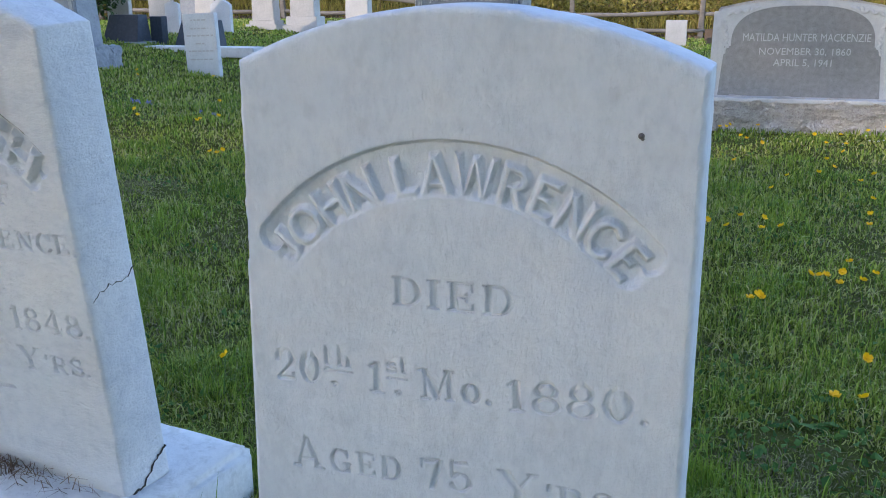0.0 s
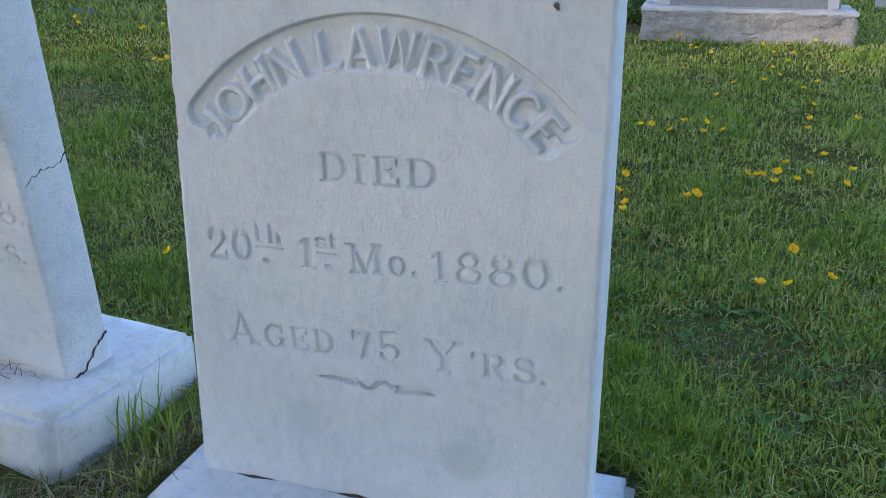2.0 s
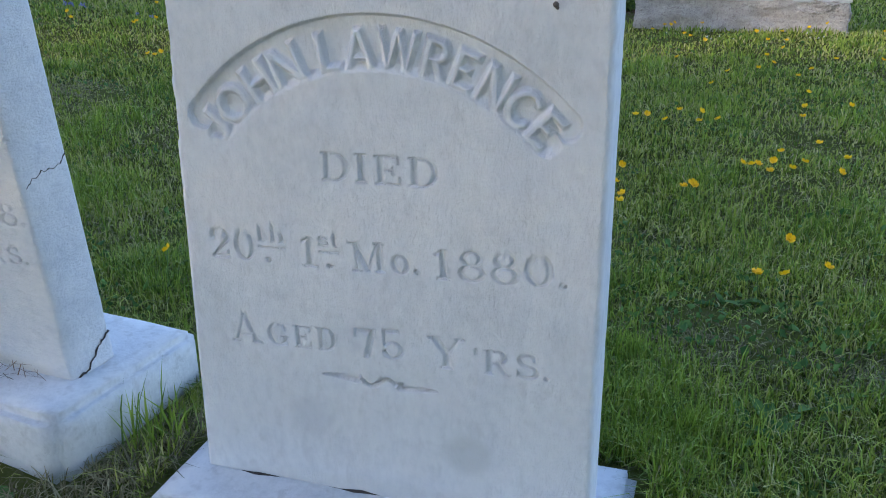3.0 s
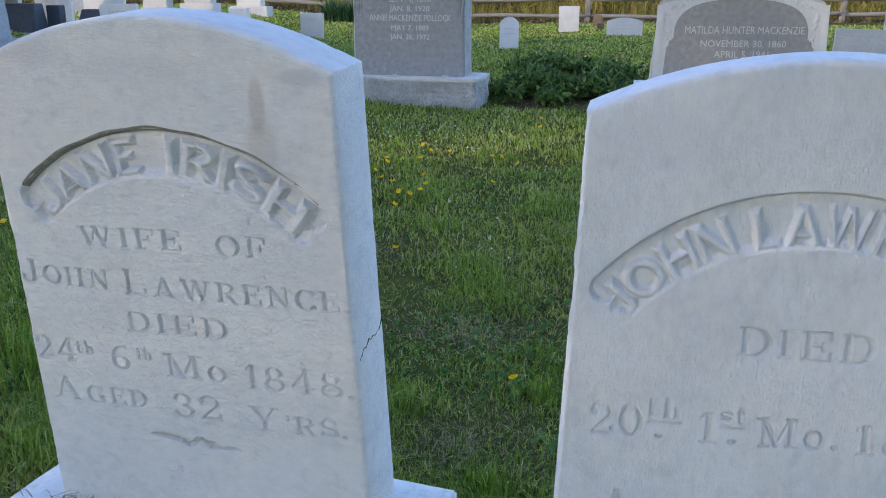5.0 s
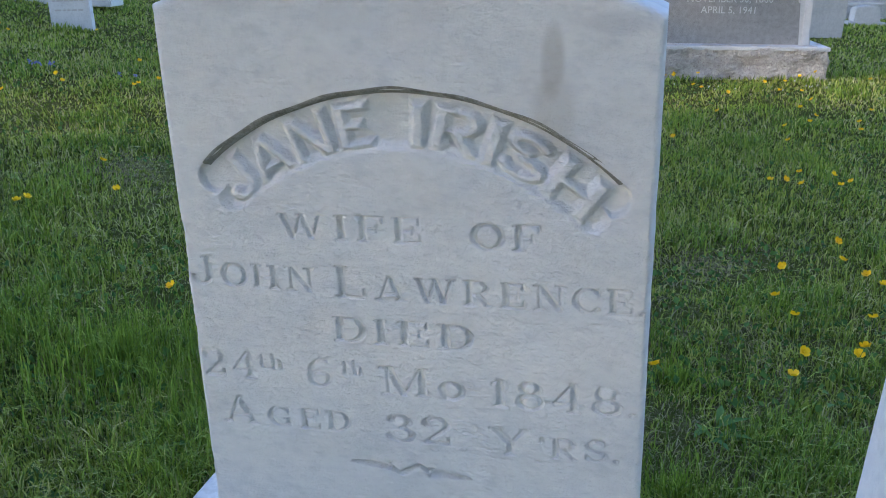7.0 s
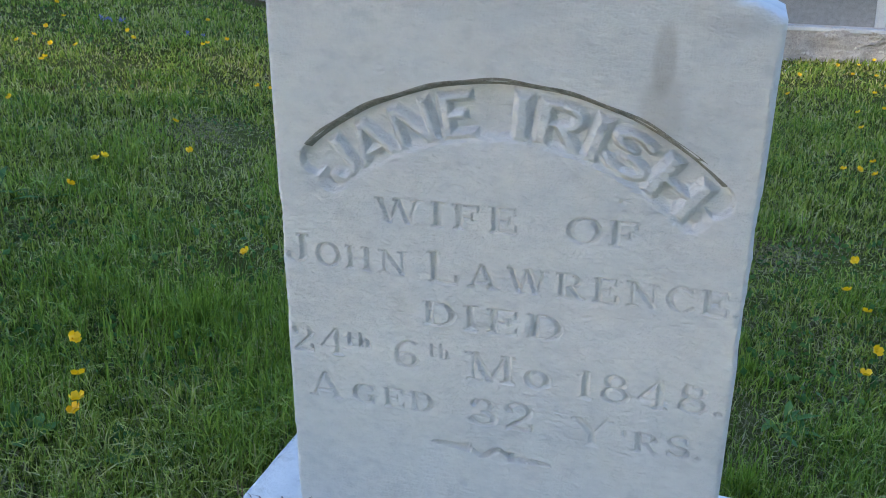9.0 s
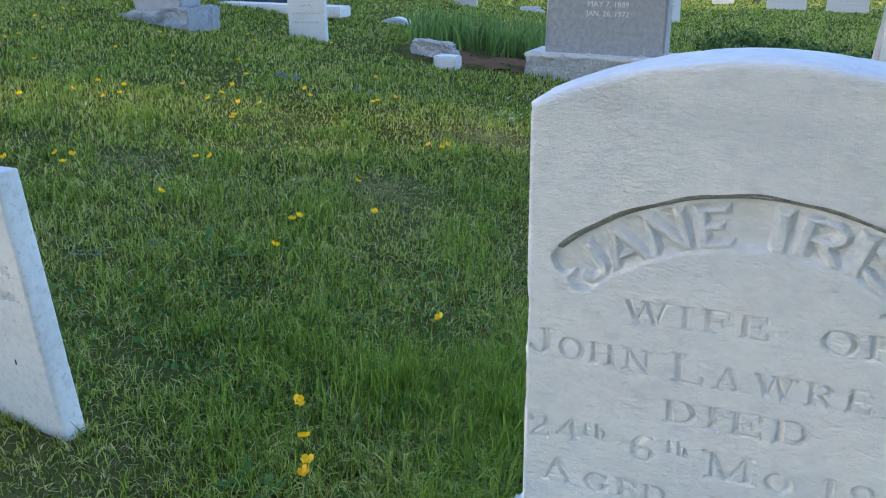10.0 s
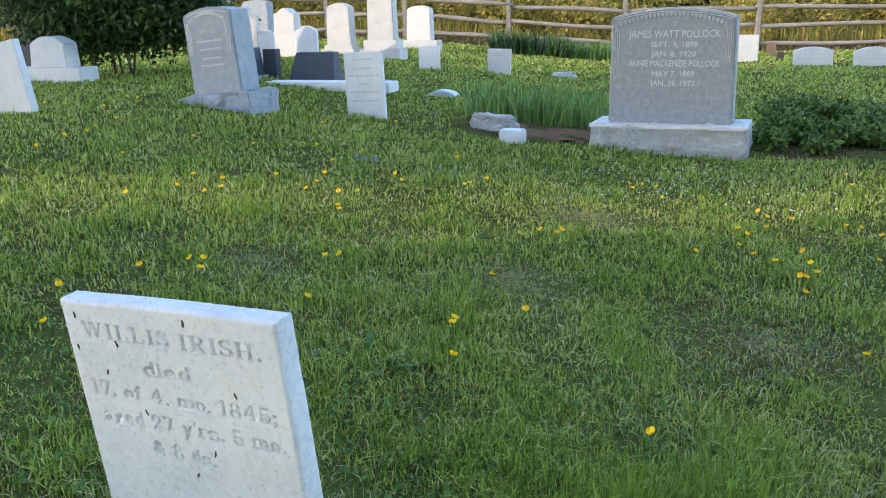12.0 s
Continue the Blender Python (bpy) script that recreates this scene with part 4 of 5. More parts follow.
arch = scroll_arch(0.565, 0.335)
part("sunk_field", outline_block([(-0.645, 0.012), (0.645, 0.012), (0.615, 0.43)] + arch + [(-0.615, 0.43)], 0.004, 0), WARM_FACE, face, "dark grey granite field inside the carved frame").matrix_local = pose(0, -0.0025, 0)
for text, z, h, w in (("MATILDA HUNTER MACKENZIE", 0.475, 0.064, 1.0), ("NOVEMBER 30, 1860", 0.362, 0.058, 0.72), ("APRIL 5, 1941", 0.27, 0.058, 0.46)):
    letter(face, text, 0.03, z, h, LETTER_PALE, w, -0.004)
for s in (-1, 1):
    # a flat pilaster at each side, and a leafy scroll over it
    ob = part("pilaster", outline_block([(-0.03, 0.01), (0.03, 0.01), (0.018, 0.72), (-0.042, 0.72)] if s > 0 else [(-0.03, 0), (0.03, 0), (0.042, 0.72), (-0.018, 0.72)], 0.012, 0.003), SAWN_GRANITE, face, "pale raised granite pilaster")
    ob.matrix_local = pose(s * 0.70, -0.007, 0)
    rng = random.Random(4)
    for i in range(16):
        bm = bmesh.new()
        bmesh.ops.create_uvsphere(bm, u_segments=8, v_segments=5, radius=1, matrix=Matrix.Diagonal((rng.uniform(0.010, 0.018), 0.006, rng.uniform(0.022, 0.04), 1)))
        ob = part("scroll_leaf", bm, SAWN_GRANITE, face, "", True)
        k = i / 15
        a, b = (0.612 - 0.012 * math.sin(9 * k), 0.38 + 0.46 * k) if i < 9 else (0.59 - 0.22 * (i - 9) / 6, 0.70 + 0.045 * (i - 9) / 6)
        ob.matrix_local = pose(s * a, -0.001, b, 0, s * rng.uniform(-70, 70), 0)
pts = scroll_arch(0.58, 0.347, 34)
part("arch_moulding", outline_block(pts + [(x * 0.975, 0.43 + (z - 0.43) * 0.97) for x, z in pts[::-1]], 0.008, 0), SAWN_GRANITE, face, "thin raised arch moulding").matrix_local = pose(0, -0.006, 0)

gr, face = monument("granite_monument", pose(-5.2, 9.30, gz(-5.1, 9.5) - 0.03, 0, -5.5, -20), "leaning blue-grey granite monument with arched top and speckled base", (0.90, 0.18, 0.50), (0.62, 0.80), 0.06, GRANITE_BLUE, GRANITE_BLUE, 0.30, 1.0, 0.026, 15, "granite family monuments", False)
border(face, 0.62, 0.80, 0.06, LETTER_PALE, 15)
letter(face, "JAMES", 0, 0.60, 0.045, LETTER_PALE, 0.20)
for z, w in ((0.52, 0.32), (0.44, 0.28), (0.35, 0.24), (0.28, 0.30)):
    bar(face, 0, z, w, 0.02, LETTER_DULL)

wood, face = monument("granite_monument", pose(7.05, 13.45, 0.0, 0, 0, -12), "pale granite monument with a light name panel on a broad base", (1.75, 0.24, 0.6), (1.45, 0.95), 0.05, GRANITE_SIDE, GRANITE_SIDE, 0.32, 1.0, 0.015, 21, "granite family monuments")
part("name_panel", outline_block(rect(0.62, 0.17, 0.0, 0.60), 0.006, 0.001), MARBLE_FAR, face, "pale name panel").matrix_local = pose(0, -0.005, 0)
letter(face, "WOOD", 0, 0.635, 0.10, GRANITE, 0.42, -0.009)
letter(face, "MATTIE WOOD DAVENPORT", 0, 0.46, 0.05, LETTER_PALE, 0.85)
letter(face, "1946", 0.22, 0.36, 0.05, LETTER_PALE)

# ---- other gravestones ----


def tablet(m, w, h, peak, depth, mat, label, lines=(), seed=0, shoulder=0.0, group="plain marble tablets"):
    """A thin upright tablet; lines: (height, width) of worn lettering."""
    t = thing("gravestone", m, label, "gravestone", group)
    b = part("tablet", outline_block(arched(w, h, peak, 12, None, shoulder) if peak > h else rect(w, h), depth, 0.006, 0.0015, seed), mat, t)
    rng = random.Random(seed)
    for z, lw in lines:
        x = -lw / 2
        while x < lw / 2:
            k = rng.uniform(0.025, 0.07)
            bar(t, x + k / 2, z, min(k, lw / 2 - x), 0.016, LETTER_DULL, -0.0018)
            x += k + 0.014
    return t


def at_ground(x, y, rz=-13.0, lean=0.0, back=0.0, sink=0.03):
    return pose(x, y, gz(x, y) - sink, back, lean, rz)


tablet(at_ground(-3.71, 9.66, -14, -2), 0.42, 0.70, 0.70, 0.07, MARBLE_OLD, "thin white marble tablet with flat top and worn lettering", [(0.62, 0.2), (0.53, 0.22), (0.455, 0.34), (0.37, 0.12), (0.29, 0.32), (0.20, 0.30)], 31)
tablet(at_ground(-6.75, 8.25, -15, -11), 0.55, 0.66, 0.66, 0.08, MARBLE_OLD, "white marble tablet with flat top, leaning far over", [], 32)
tablet(at_ground(-3.83, 16.35, -12), 0.38, 0.44, 0.44, 0.07, MARBLE_COOL, "small plain white tablet standing in shade", [], 33)
tablet(at_ground(-2.63, 16.80, -12, 1.5), 0.42, 0.46, 0.46, 0.08, MARBLE_FAR, "small square white tablet, sunlit", [(0.34, 0.2)], 34)
tablet(at_ground(0.95, 16.8, -12), 0.34, 0.50, 0.60, 0.07, MARBLE_OLD, "small round-topped white marker with worn shield", [(0.38, 0.16), (0.30, 0.18)], 35)
tablet(at_ground(3.83, 20.4, -12), 0.78, 0.34, 0.42, 0.2, MARBLE_FAR, "low broad marble marker with curved top", [(0.26, 0.5), (0.18, 0.4)], 36, group="pair of low broad markers")
tablet(at_ground(4.98, 20.1, -12), 0.80, 0.34, 0.43, 0.2, MARBLE_FAR, "low broad marble marker with curved top", [(0.26, 0.5), (0.18, 0.4)], 37, group="pair of low broad markers")
tablet(at_ground(4.72, 11.15, -12, 2), 0.60, 0.66, 0.66, 0.07, MARBLE_FAR, "thin warm-white tablet with stained worn lettering", [(0.57, 0.4), (0.44, 0.36), (0.37, 0.3)], 38)
tablet(at_ground(-6.30, 14.9, -13), 0.27, 0.52, 0.56, 0.07, MARBLE_OLD, "narrow white tablet with rounded top behind the dark stone", [], 39)
tablet(at_ground(-6.02, 16.4, -13), 0.42, 0.50, 0.60, 0.09, MARBLE_OLD, "round-topped white tablet with grey stains", [], 40)
tablet(at_ground(-6.95, 15.9, -13), 0.48, 0.78, 0.95, 0.10, MARBLE_FAR, "tall white headstone with shouldered round top", [], 41, 0.07)
tablet(at_ground(-6.75, 13.9, -13), 0.42, 0.60, 0.72, 0.09, MARBLE_FAR, "white shouldered tablet beside the dark stones", [], 42, 0.05)
tablet(at_ground(-8.75, 12.6, -13), 0.35, 0.62, 0.62, 0.07, MARBLE_COOL, "white tablet beside a bush", [], 43)
tablet(at_ground(-9.25, 13.1, -13), 0.40, 0.75, 0.80, 0.12, GRANITE_DARK, "dark slate headstone near the bush", [], 44)
tablet(at_ground(-8.6, 10.9, -13), 0.30, 0.80, 0.80, 0.08, MARBLE_OLD, "pale tablet at the edge of the lawn", [], 45)
tablet(at_ground(2.87, 22.2, -10), 0.48, 0.63, 0.63, 0.14, MARBLE_FAR, "short square stone post with a greenish top recess", [(0.40, 0.2)], 46)
tablet(at_ground(3.72, 22.6, -10), 0.16, 0.20, 0.20, 0.12, BROWN_STONE, "small brown footstone in the far lawn", [], 47)
tablet(at_ground(4.0, 24.6, -10), 0.22, 0.34, 0.34, 0.14, BROWN_STONE, "small brown footstone by the fence", [], 48)


def pedestal_stone(m, w, h, peak, steps, mat, label, seed, shoulder=0.0):
    """A thick upright stone on one or two stepped bases."""
    t = thing("gravestone", m, label, "gravestone", "tall white stones by the fence")
    z = -0.03
    d = 0.26
    for i, (sw, sh) in enumerate(steps):
        sd = d + (len(steps) - i) * 0.10
        ob = part("base", outline_block(rect(sw, sh), sd, 0.01, 0.002, seed + i), mat, t)
        ob.matrix_local = pose(0, -sd / 2, z)
        z += sh - 0.003
    ob = part("die", outline_block(arched(w, h, peak, 12, w * 0.92, shoulder), d, 0.014, 0.003, seed + 5), mat, t)
    ob.matrix_local = pose(0, -d / 2, z)
    return t


pedestal_stone(at_ground(-6.55, 17.2), 0.46, 0.68, 0.78, [(0.64, 0.16)], MARBLE_FAR, "white marble stone with shouldered round top on a base", 51, 0.05)
pedestal_stone(at_ground(-5.80, 18.4), 0.52, 0.72, 0.80, [(0.72, 0.15), (0.60, 0.08)], MARBLE_FAR, "white marble stone with gabled top on a low base", 52)
pedestal_stone(at_ground(-4.95, 18.3), 0.56, 0.86, 0.94, [(0.84, 0.22), (0.70, 0.18)], MARBLE_FAR, "tall white marble stone on two stepped bases", 53)
pedestal_stone(at_ground(-4.70, 22.2), 0.62, 0.72, 0.80, [(0.95, 0.26)], MARBLE_FAR, "buff stone with curved top on a broad base by the fence", 54)
pedestal_stone(at_ground(-7.95, 20.0), 0.66, 0.85, 0.90, [(0.85, 0.2)], GRANITE_BLUE, "blue-grey granite stone behind the white tablets", 55)
pedestal_stone(at_ground(-8.25, 11.9, -13), 0.60, 0.30, 0.40, [(1.05, 0.26)], MARBLE_OLD, "pale stone with worn lettering on a white block base", 56)
pedestal_stone(at_ground(6.35, 12.9, -12), 0.36, 0.20, 0.22, [(0.5, 0.1)], MARBLE_FAR, "low pale block behind the tablet", 57)


def wedge(m, w, h, label, seed):
    """A low dark stone with a sloping face on a long pale ledger."""
    t = thing("wedge_gravestone", m, label, "gravestone", "dark wedge stones")
    bm = outline_block(rect(w, h, 0, 0, w * 0.80), 0.34, 0.008)
    for v in bm.verts:
        if v.co.y < 0.1:
            v.co.y += v.co.z * 0.35
    part("wedge", bm, GRANITE_DARK, t, "dark polished granite body")
    part("base", outline_block(rect(w + 0.06, 0.08, 0, -0.05), 0.42, 0.006, 0.002, seed), GRANITE_BLUE, t).matrix_local = pose(0, -0.03, 0)
    b = bar(t, 0, h * 0.55, w * 0.42, h * 0.14, LETTER_PALE)
    b.matrix_local = pose(0, h * 0.19 - 0.004, 0, -19, 0, 0)
    return t


wedge(at_ground(-5.02, 12.62, -13), 0.70, 0.42, "dark granite wedge headstone on a ledger", 61)
wedge(at_ground(-6.05, 12.45, -13), 0.62, 0.40, "dark granite wedge headstone with pale lettering", 62)
tablet(at_ground(-5.62, 12.75, -13), 0.2, 0.42, 0.42, 0.14, GRANITE_DARK, "narrow dark granite marker", [], 63)
ledger = thing("ledger_slab", at_ground(-4.62, 11.72, -13), "long pale granite ledger slab lying flat in the grass", "grave slab")
part("slab", outline_block(rect(1.75, 0.13), 0.34, 0.012, 0.003, 64), MARBLE_COOL, ledger)

flat = thing("flat_marker", at_ground(-3.22, 12.35, -13), "flat rounded pale marker lying in the grass", "grave marker")
part("marker", outline_block(arched(0.40, 0.05, 0.11, 10), 0.22, 0.012, 0.003, 65), MARBLE_OLD, flat)
bar(flat, 0.02, 0.045, 0.22, 0.035, LETTER_DULL, -0.003)
lump = thing("boulder", at_ground(-1.47, 17.35), "low grey stone lump in the grass", "rock")


def boulder(w, d, h, seed):
    bm = bmesh.new()
    bmesh.ops.create_icosphere(bm, subdivisions=4, radius=1)
    off = Vector((seed, seed * 2.3, 0))
    for v in bm.verts:
        n = noise.noise(v.co * 1.3 + off) * 0.35 + noise.noise(v.co * 4 + off) * 0.16 + noise.noise(v.co * 11 + off) * 0.06
        c = Vector([math.copysign(abs(q) ** 0.6, q) for q in v.co]) * (1 + n)
        v.co = Vector((c.x * w / 2, c.y * d / 2, c.z * h / 2 + h * 0.3))
    return bm


part("rock", boulder(0.42, 0.3, 0.16, 3), GRANITE_SIDE, lump)
rock = thing("boulder", at_ground(-2.38, 9.62, -18, 8), "rough grey-white field rock at the edge of a bed", "rock")
part("rock", boulder(0.46, 0.30, 0.23, 8), GRANITE_SIDE, rock)
blk = thing("stone_block", at_ground(-2.2, 8.80, -14), "small pale granite block beside a rock", "stone block")
part("block", outline_block(rect(0.22, 0.15), 0.2, 0.012, 0.004, 66), MARBLE_OLD, blk)

# ---- fence ----
fence = thing("split_rail_fence", pose(0, 26.5, 0), "weathered grey split-rail fence with three rails", "fence")
posts = [-16.5, -13.6, -10.8, -7.9, -5.67, -2.73, 0.5, 4.05, 8.1, 11.4, 14.6]
rng = random.Random(11)


def rail(a, b, r, seed):
    bm = bmesh.new()
    n, k = 10, 7
    a, b = Vector(a), Vector(b)
    rings = []
    for i in range(n + 1):
        t = i / n
        c = a.lerp(b, t) + Vector((0, 0.02 * math.sin(seed + 4 * t), 0.025 * math.sin(seed * 2 + 5 * t)))
        rr = r * (0.55 + 0.45 * min(1, 6 * min(t, 1 - t) + 0.3))
        rings.append([bm.verts.new(c + Vector((0, math.cos(q) * rr * 0.8, math.sin(q) * rr)) * (1 + 0.25 * noise.noise(Vector((t * 5 + seed, math.cos(q), math.sin(q)))))) for q in [6.283 * j / k for j in range(k)]])
    for r0, r1 in zip(rings, rings[1:]):
        for j in range(k):
            bm.faces.new((r0[j], r0[(j + 1) % k], r1[(j + 1) % k], r1[j]))
    bm.faces.new(rings[0][::-1])
    bm.faces.new(rings[-1])
    return bm


for i, x in enumerate(posts):
    z0 = gz(x, 26.5)
    lean = 6 if abs(x - 8.1) < 0.1 else rng.uniform(-2, 2)
    ob = part("post", outline_block(rect(0.15, 1.65, 0, -0.2, 0.13), 0.12, 0.02, 0.008, i), RAIL_WOOD, fence)
    ob.matrix_local = pose(x, -0.06, z0, 0, lean, 0)
    if i + 1 < len(posts):
        x1 = posts[i + 1]
        z1 = gz(x1, 26.5)
        for h in (0.22, 0.66, 1.13):
            e0, e1 = rng.uniform(-0.04, 0.04), rng.uniform(-0.04, 0.04)
            part("rail", rail((x - 0.1, 0.02, z0 + h + e0), (x1 + 0.1, -0.02, z1 + h + e1), 0.062, i * 7 + h * 10), RAIL_WOOD, fence, "", True)

# ---- plants ----


def leaf_cloud(n, centre, size, leaf, seed, shell=0.55, aspect=0.5, lobes=6, flat=0.0):
    """Many small folded leaves in an uneven lobed crown: vertices and triangles."""
    rng = np.random.default_rng(seed)
    d = rng.normal(size=(n, 3))
    d /= np.linalg.norm(d, axis=1)[:, None]
    bump = np.ones(n)
    for _ in range(lobes):
        q = rng.normal(size=3)
        q /= np.linalg.norm(q)
        bump += rng.uniform(0.05, 0.28) * np.clip(d @ q, 0, 1) ** 4 - 0.06
    r = (shell + (1 - shell) * rng.random(n) ** 0.5) * bump * (1 + 0.08 * rng.normal(size=n))
    p = d * r[:, None] * np.array(size) / 2 + np.array(centre)
    a = rng.normal(size=(n, 3))
    a[:, 2] = a[:, 2] * (1 - flat) - 0.2
    a /= np.linalg.norm(a, axis=1)[:, None]
    b = np.cross(a, d + 0.6 * rng.normal(size=(n, 3)))
    b /= np.linalg.norm(b, axis=1)[:, None] + 1e-9
    L = leaf * rng.uniform(0.6, 1.3, n)[:, None]
    c = np.cross(a, b) * L * 0.15
    V = np.stack([p, p + a * L * 0.5 + b * L * aspect * 0.5 + c, p + a * L, p + a * L * 0.5 - b * L * aspect * 0.5 + c], 1).reshape(-1, 3)
    i = np.arange(n)[:, None] * 4
    return V, np.concatenate([i + [0, 1, 2], i + [0, 2, 3]])


def blades(px, py, h, w, bend, seed, z=None):
    """Tapered, bent grass blades: vertices and triangles."""
    rng = np.random.default_rng(seed)
    n = len(px)
    th = rng.uniform(0, 6.283, n)
    s = np.stack([np.cos(th), np.sin(th), np.zeros(n)], -1)
    ph = rng.uniform(0, 6.283, n)
    k = np.abs(rng.normal(size=n)) * bend
    out = np.stack([np.cos(ph), np.sin(ph), np.zeros(n)], -1) * (k * h)[:, None]
    z0 = rise(px, py) if z is None else z
    p = np.stack([px, py, z0 - 0.004], -1)
    up = np.zeros((n, 3))
    up[:, 2] = h
    ww = (w * rng.uniform(0.6, 1.3, n))[:, None] / 2
    mid = p + up * 0.55 + out * 0.35
    tip = p + up * (1 - 0.35 * np.clip(k, 0, 1.6))[:, None] + out
    V = np.stack([p - s * ww, p + s * ww, mid - s * ww * 0.8, mid + s * ww * 0.8, tip], 1).reshape(-1, 3)
    i = np.arange(n)[:, None] * 5
    return V, np.concatenate([i + [0, 1, 3], i + [0, 3, 2], i + [2, 3, 4]])


def stuff(name, VF, mat, label, category, kind="stuff", parent=None):
    V, F = VF
    ob = link_mesh(name, big_mesh(name, V, F), mat, parent)
    return tagged(ob, label, category, kind=kind) if parent is None else ob


def clear_of_stones(x, y):
    """True where no near stone or plinth stands."""
    ok = np.ones(len(x), bool)
    for m, w, d in ((pi.matrix_world, 0.485, 0.44), (pj.matrix_world, 0.465, 0.38), (stone_w.matrix_world, 0.29, 0.062), (pol.matrix_world, 0.72, 0.62), (mat_stone.matrix_world, 0.88, 0.66), (gr.matrix_world, 0.46, 0.5)):
        q = m.inverted()
        lx = q[0][0] * x + q[0][1] * y + q[0][3]
        ly = q[1][0] * x + q[1][1] * y + q[1][3]
        ok &= ~((np.abs(lx) < w) & (ly > -0.005) & (ly < d + 0.005))
    ok &= ((x + 1.95) / 0.95) ** 2 + ((y - 9.75) / 0.95) ** 2 > 0.9
    ok &= ((x - 1.3) / 1.3) ** 2 + ((y - 9.25) / 0.75) ** 2 > 0.9
    return ok


# thin, dry places in the turf: x, y, radius
BARE = [(-3.29, 4.43, 0.22), (-2.03, 4.47, 0.3), (-0.98, 3.99, 0.4), (-2.04, 4.62, 0.2), (0.72, 2.04, 0.22), (1.11, 1.89, 0.14), (-2.30, 1.72, 0.36), (-0.45, 2.2, 0.2), (-0.42, 3.0, 0.3), (0.3, 3.4, 0.3), (-1.6, 6.0, 0.4), (-0.55, 1.45, 0.16)]


def bareness(x, y):
    b = np.zeros(len(x))
    for cx, cy, r in BARE:
        b = np.maximum(b, np.exp(-((x - cx) ** 2 + ((y - cy) * 1.3) ** 2) / r ** 2))
    return b


def patch(x, y):
    return 0.5 + 0.25 * np.sin(2.3 * x + 1.1 * np.sin(1.9 * y)) + 0.25 * np.sin(1.7 * y + 1.3 * np.sin(2.1 * x + 1))


def wander(x, y, size, seed):
    """A smooth random field between about 0 and 1, with features of the given size."""
    q = np.random.default_rng(seed)
    out = np.zeros(len(x))
    for _ in range(7):
        a, ph, f = q.uniform(0, 6.283), q.uniform(0, 6.283), q.uniform(0.6, 1.5) * 3.1 / size
        out += np.sin(f * (x * math.cos(a) + y * math.sin(a)) + ph + 0.8 * np.sin(f * 0.45 * (y * math.cos(a) - x * math.sin(a)) + ph * 3))
    return np.clip(0.5 + out / 7.5, 0, 1)


gr_rng = np.random.default_rng(77)
N = 680000
dist = np.exp(gr_rng.uniform(math.log(1.3), math.log(27), N))
ang = gr_rng.uniform(-1.05, 0.95, N)
bx, by = -0.8 + dist * np.sin(ang), 0.1 + dist * np.cos(ang)
bx[:40000], by[:40000] = gr_rng.uniform(-12, 10, 40000), gr_rng.uniform(-5, 26, 40000)
dist[:40000] = np.hypot(bx[:40000] + 0.8, by[:40000] - 0.1)
bare = bareness(bx, by)
clump, tuftlet = wander(bx, by, 0.32, 1), wander(bx, by, 0.10, 2)
lush = 0.35 * patch(bx, by) + 0.4 * clump + 0.25 * tuftlet
keep = clear_of_stones(bx, by) & (by < 26.2) & (gr_rng.random(N) > bare * 0.85) & (gr_rng.random(N) < 0.22 + 0.09 * dist + 1.1 * lush)
bx, by, dist, bare, lush, clump = bx[keep], by[keep], dist[keep], bare[keep], lush[keep], clump[keep]
bh = (0.012 + 0.075 * np.clip(lush - 0.18, 0, 1) + 0.030 * gr_rng.random(len(bx)) ** 2) * (1 - 0.6 * bare)
bw = 0.0018 + 0.00095 * dist + 0.00003 * dist ** 2
dry = gr_rng.random(len(bx)) < 0.15 + 0.25 * (lush < 0.38) + 0.5 * bare
fresh = ~dry & (gr_rng.random(len(bx)) < np.clip(1.4 * (clump - 0.45), 0.04, 0.6))
plain = ~dry & ~fresh
stuff("grass", blades(bx[plain], by[plain], bh[plain], bw[plain], 1.0, 5), GRASS, "short uneven green lawn grass", "grass")
stuff("fresh_grass", blades(bx[fresh], by[fresh], bh[fresh] * 1.25, bw[fresh], 0.75, 7), TUFT, "brighter fresh tufts of lawn grass", "grass")
stuff("dry_grass", blades(bx[dry], by[dry], bh[dry] * 0.6, bw[dry] * 0.8, 1.7, 6), THATCH, "dry straw-coloured grass thatch", "grass")


# small clover-like leaves low in the turf
kn = 26000
kd, ka = np.exp(gr_rng.uniform(math.log(0.9), math.log(9), kn)), gr_rng.uniform(-1.05, 1.15, kn)
kx, ky = -0.8 + kd * np.sin(ka), 0.1 + kd * np.cos(ka)
kk = clear_of_stones(kx, ky) & (np.sin(3.1 * kx + 2 * np.sin(2.7 * ky)) + np.sin(2.9 * ky) > 0.1)
kx, ky = kx[kk], ky[kk]
kv, kf = leaf_cloud(len(kx), (0, 0, 0), (0.001, 0.001, 0.001), 0.026, 9, aspect=0.75)
off = np.repeat(np.stack([kx, ky, rise(kx, ky) + gr_rng.uniform(0.008, 0.035, len(kx))], -1), 4, 0)
stuff("clover", (kv + off, kf), LEAF_WEED, "small low clover leaves mixed into the turf", "clover")


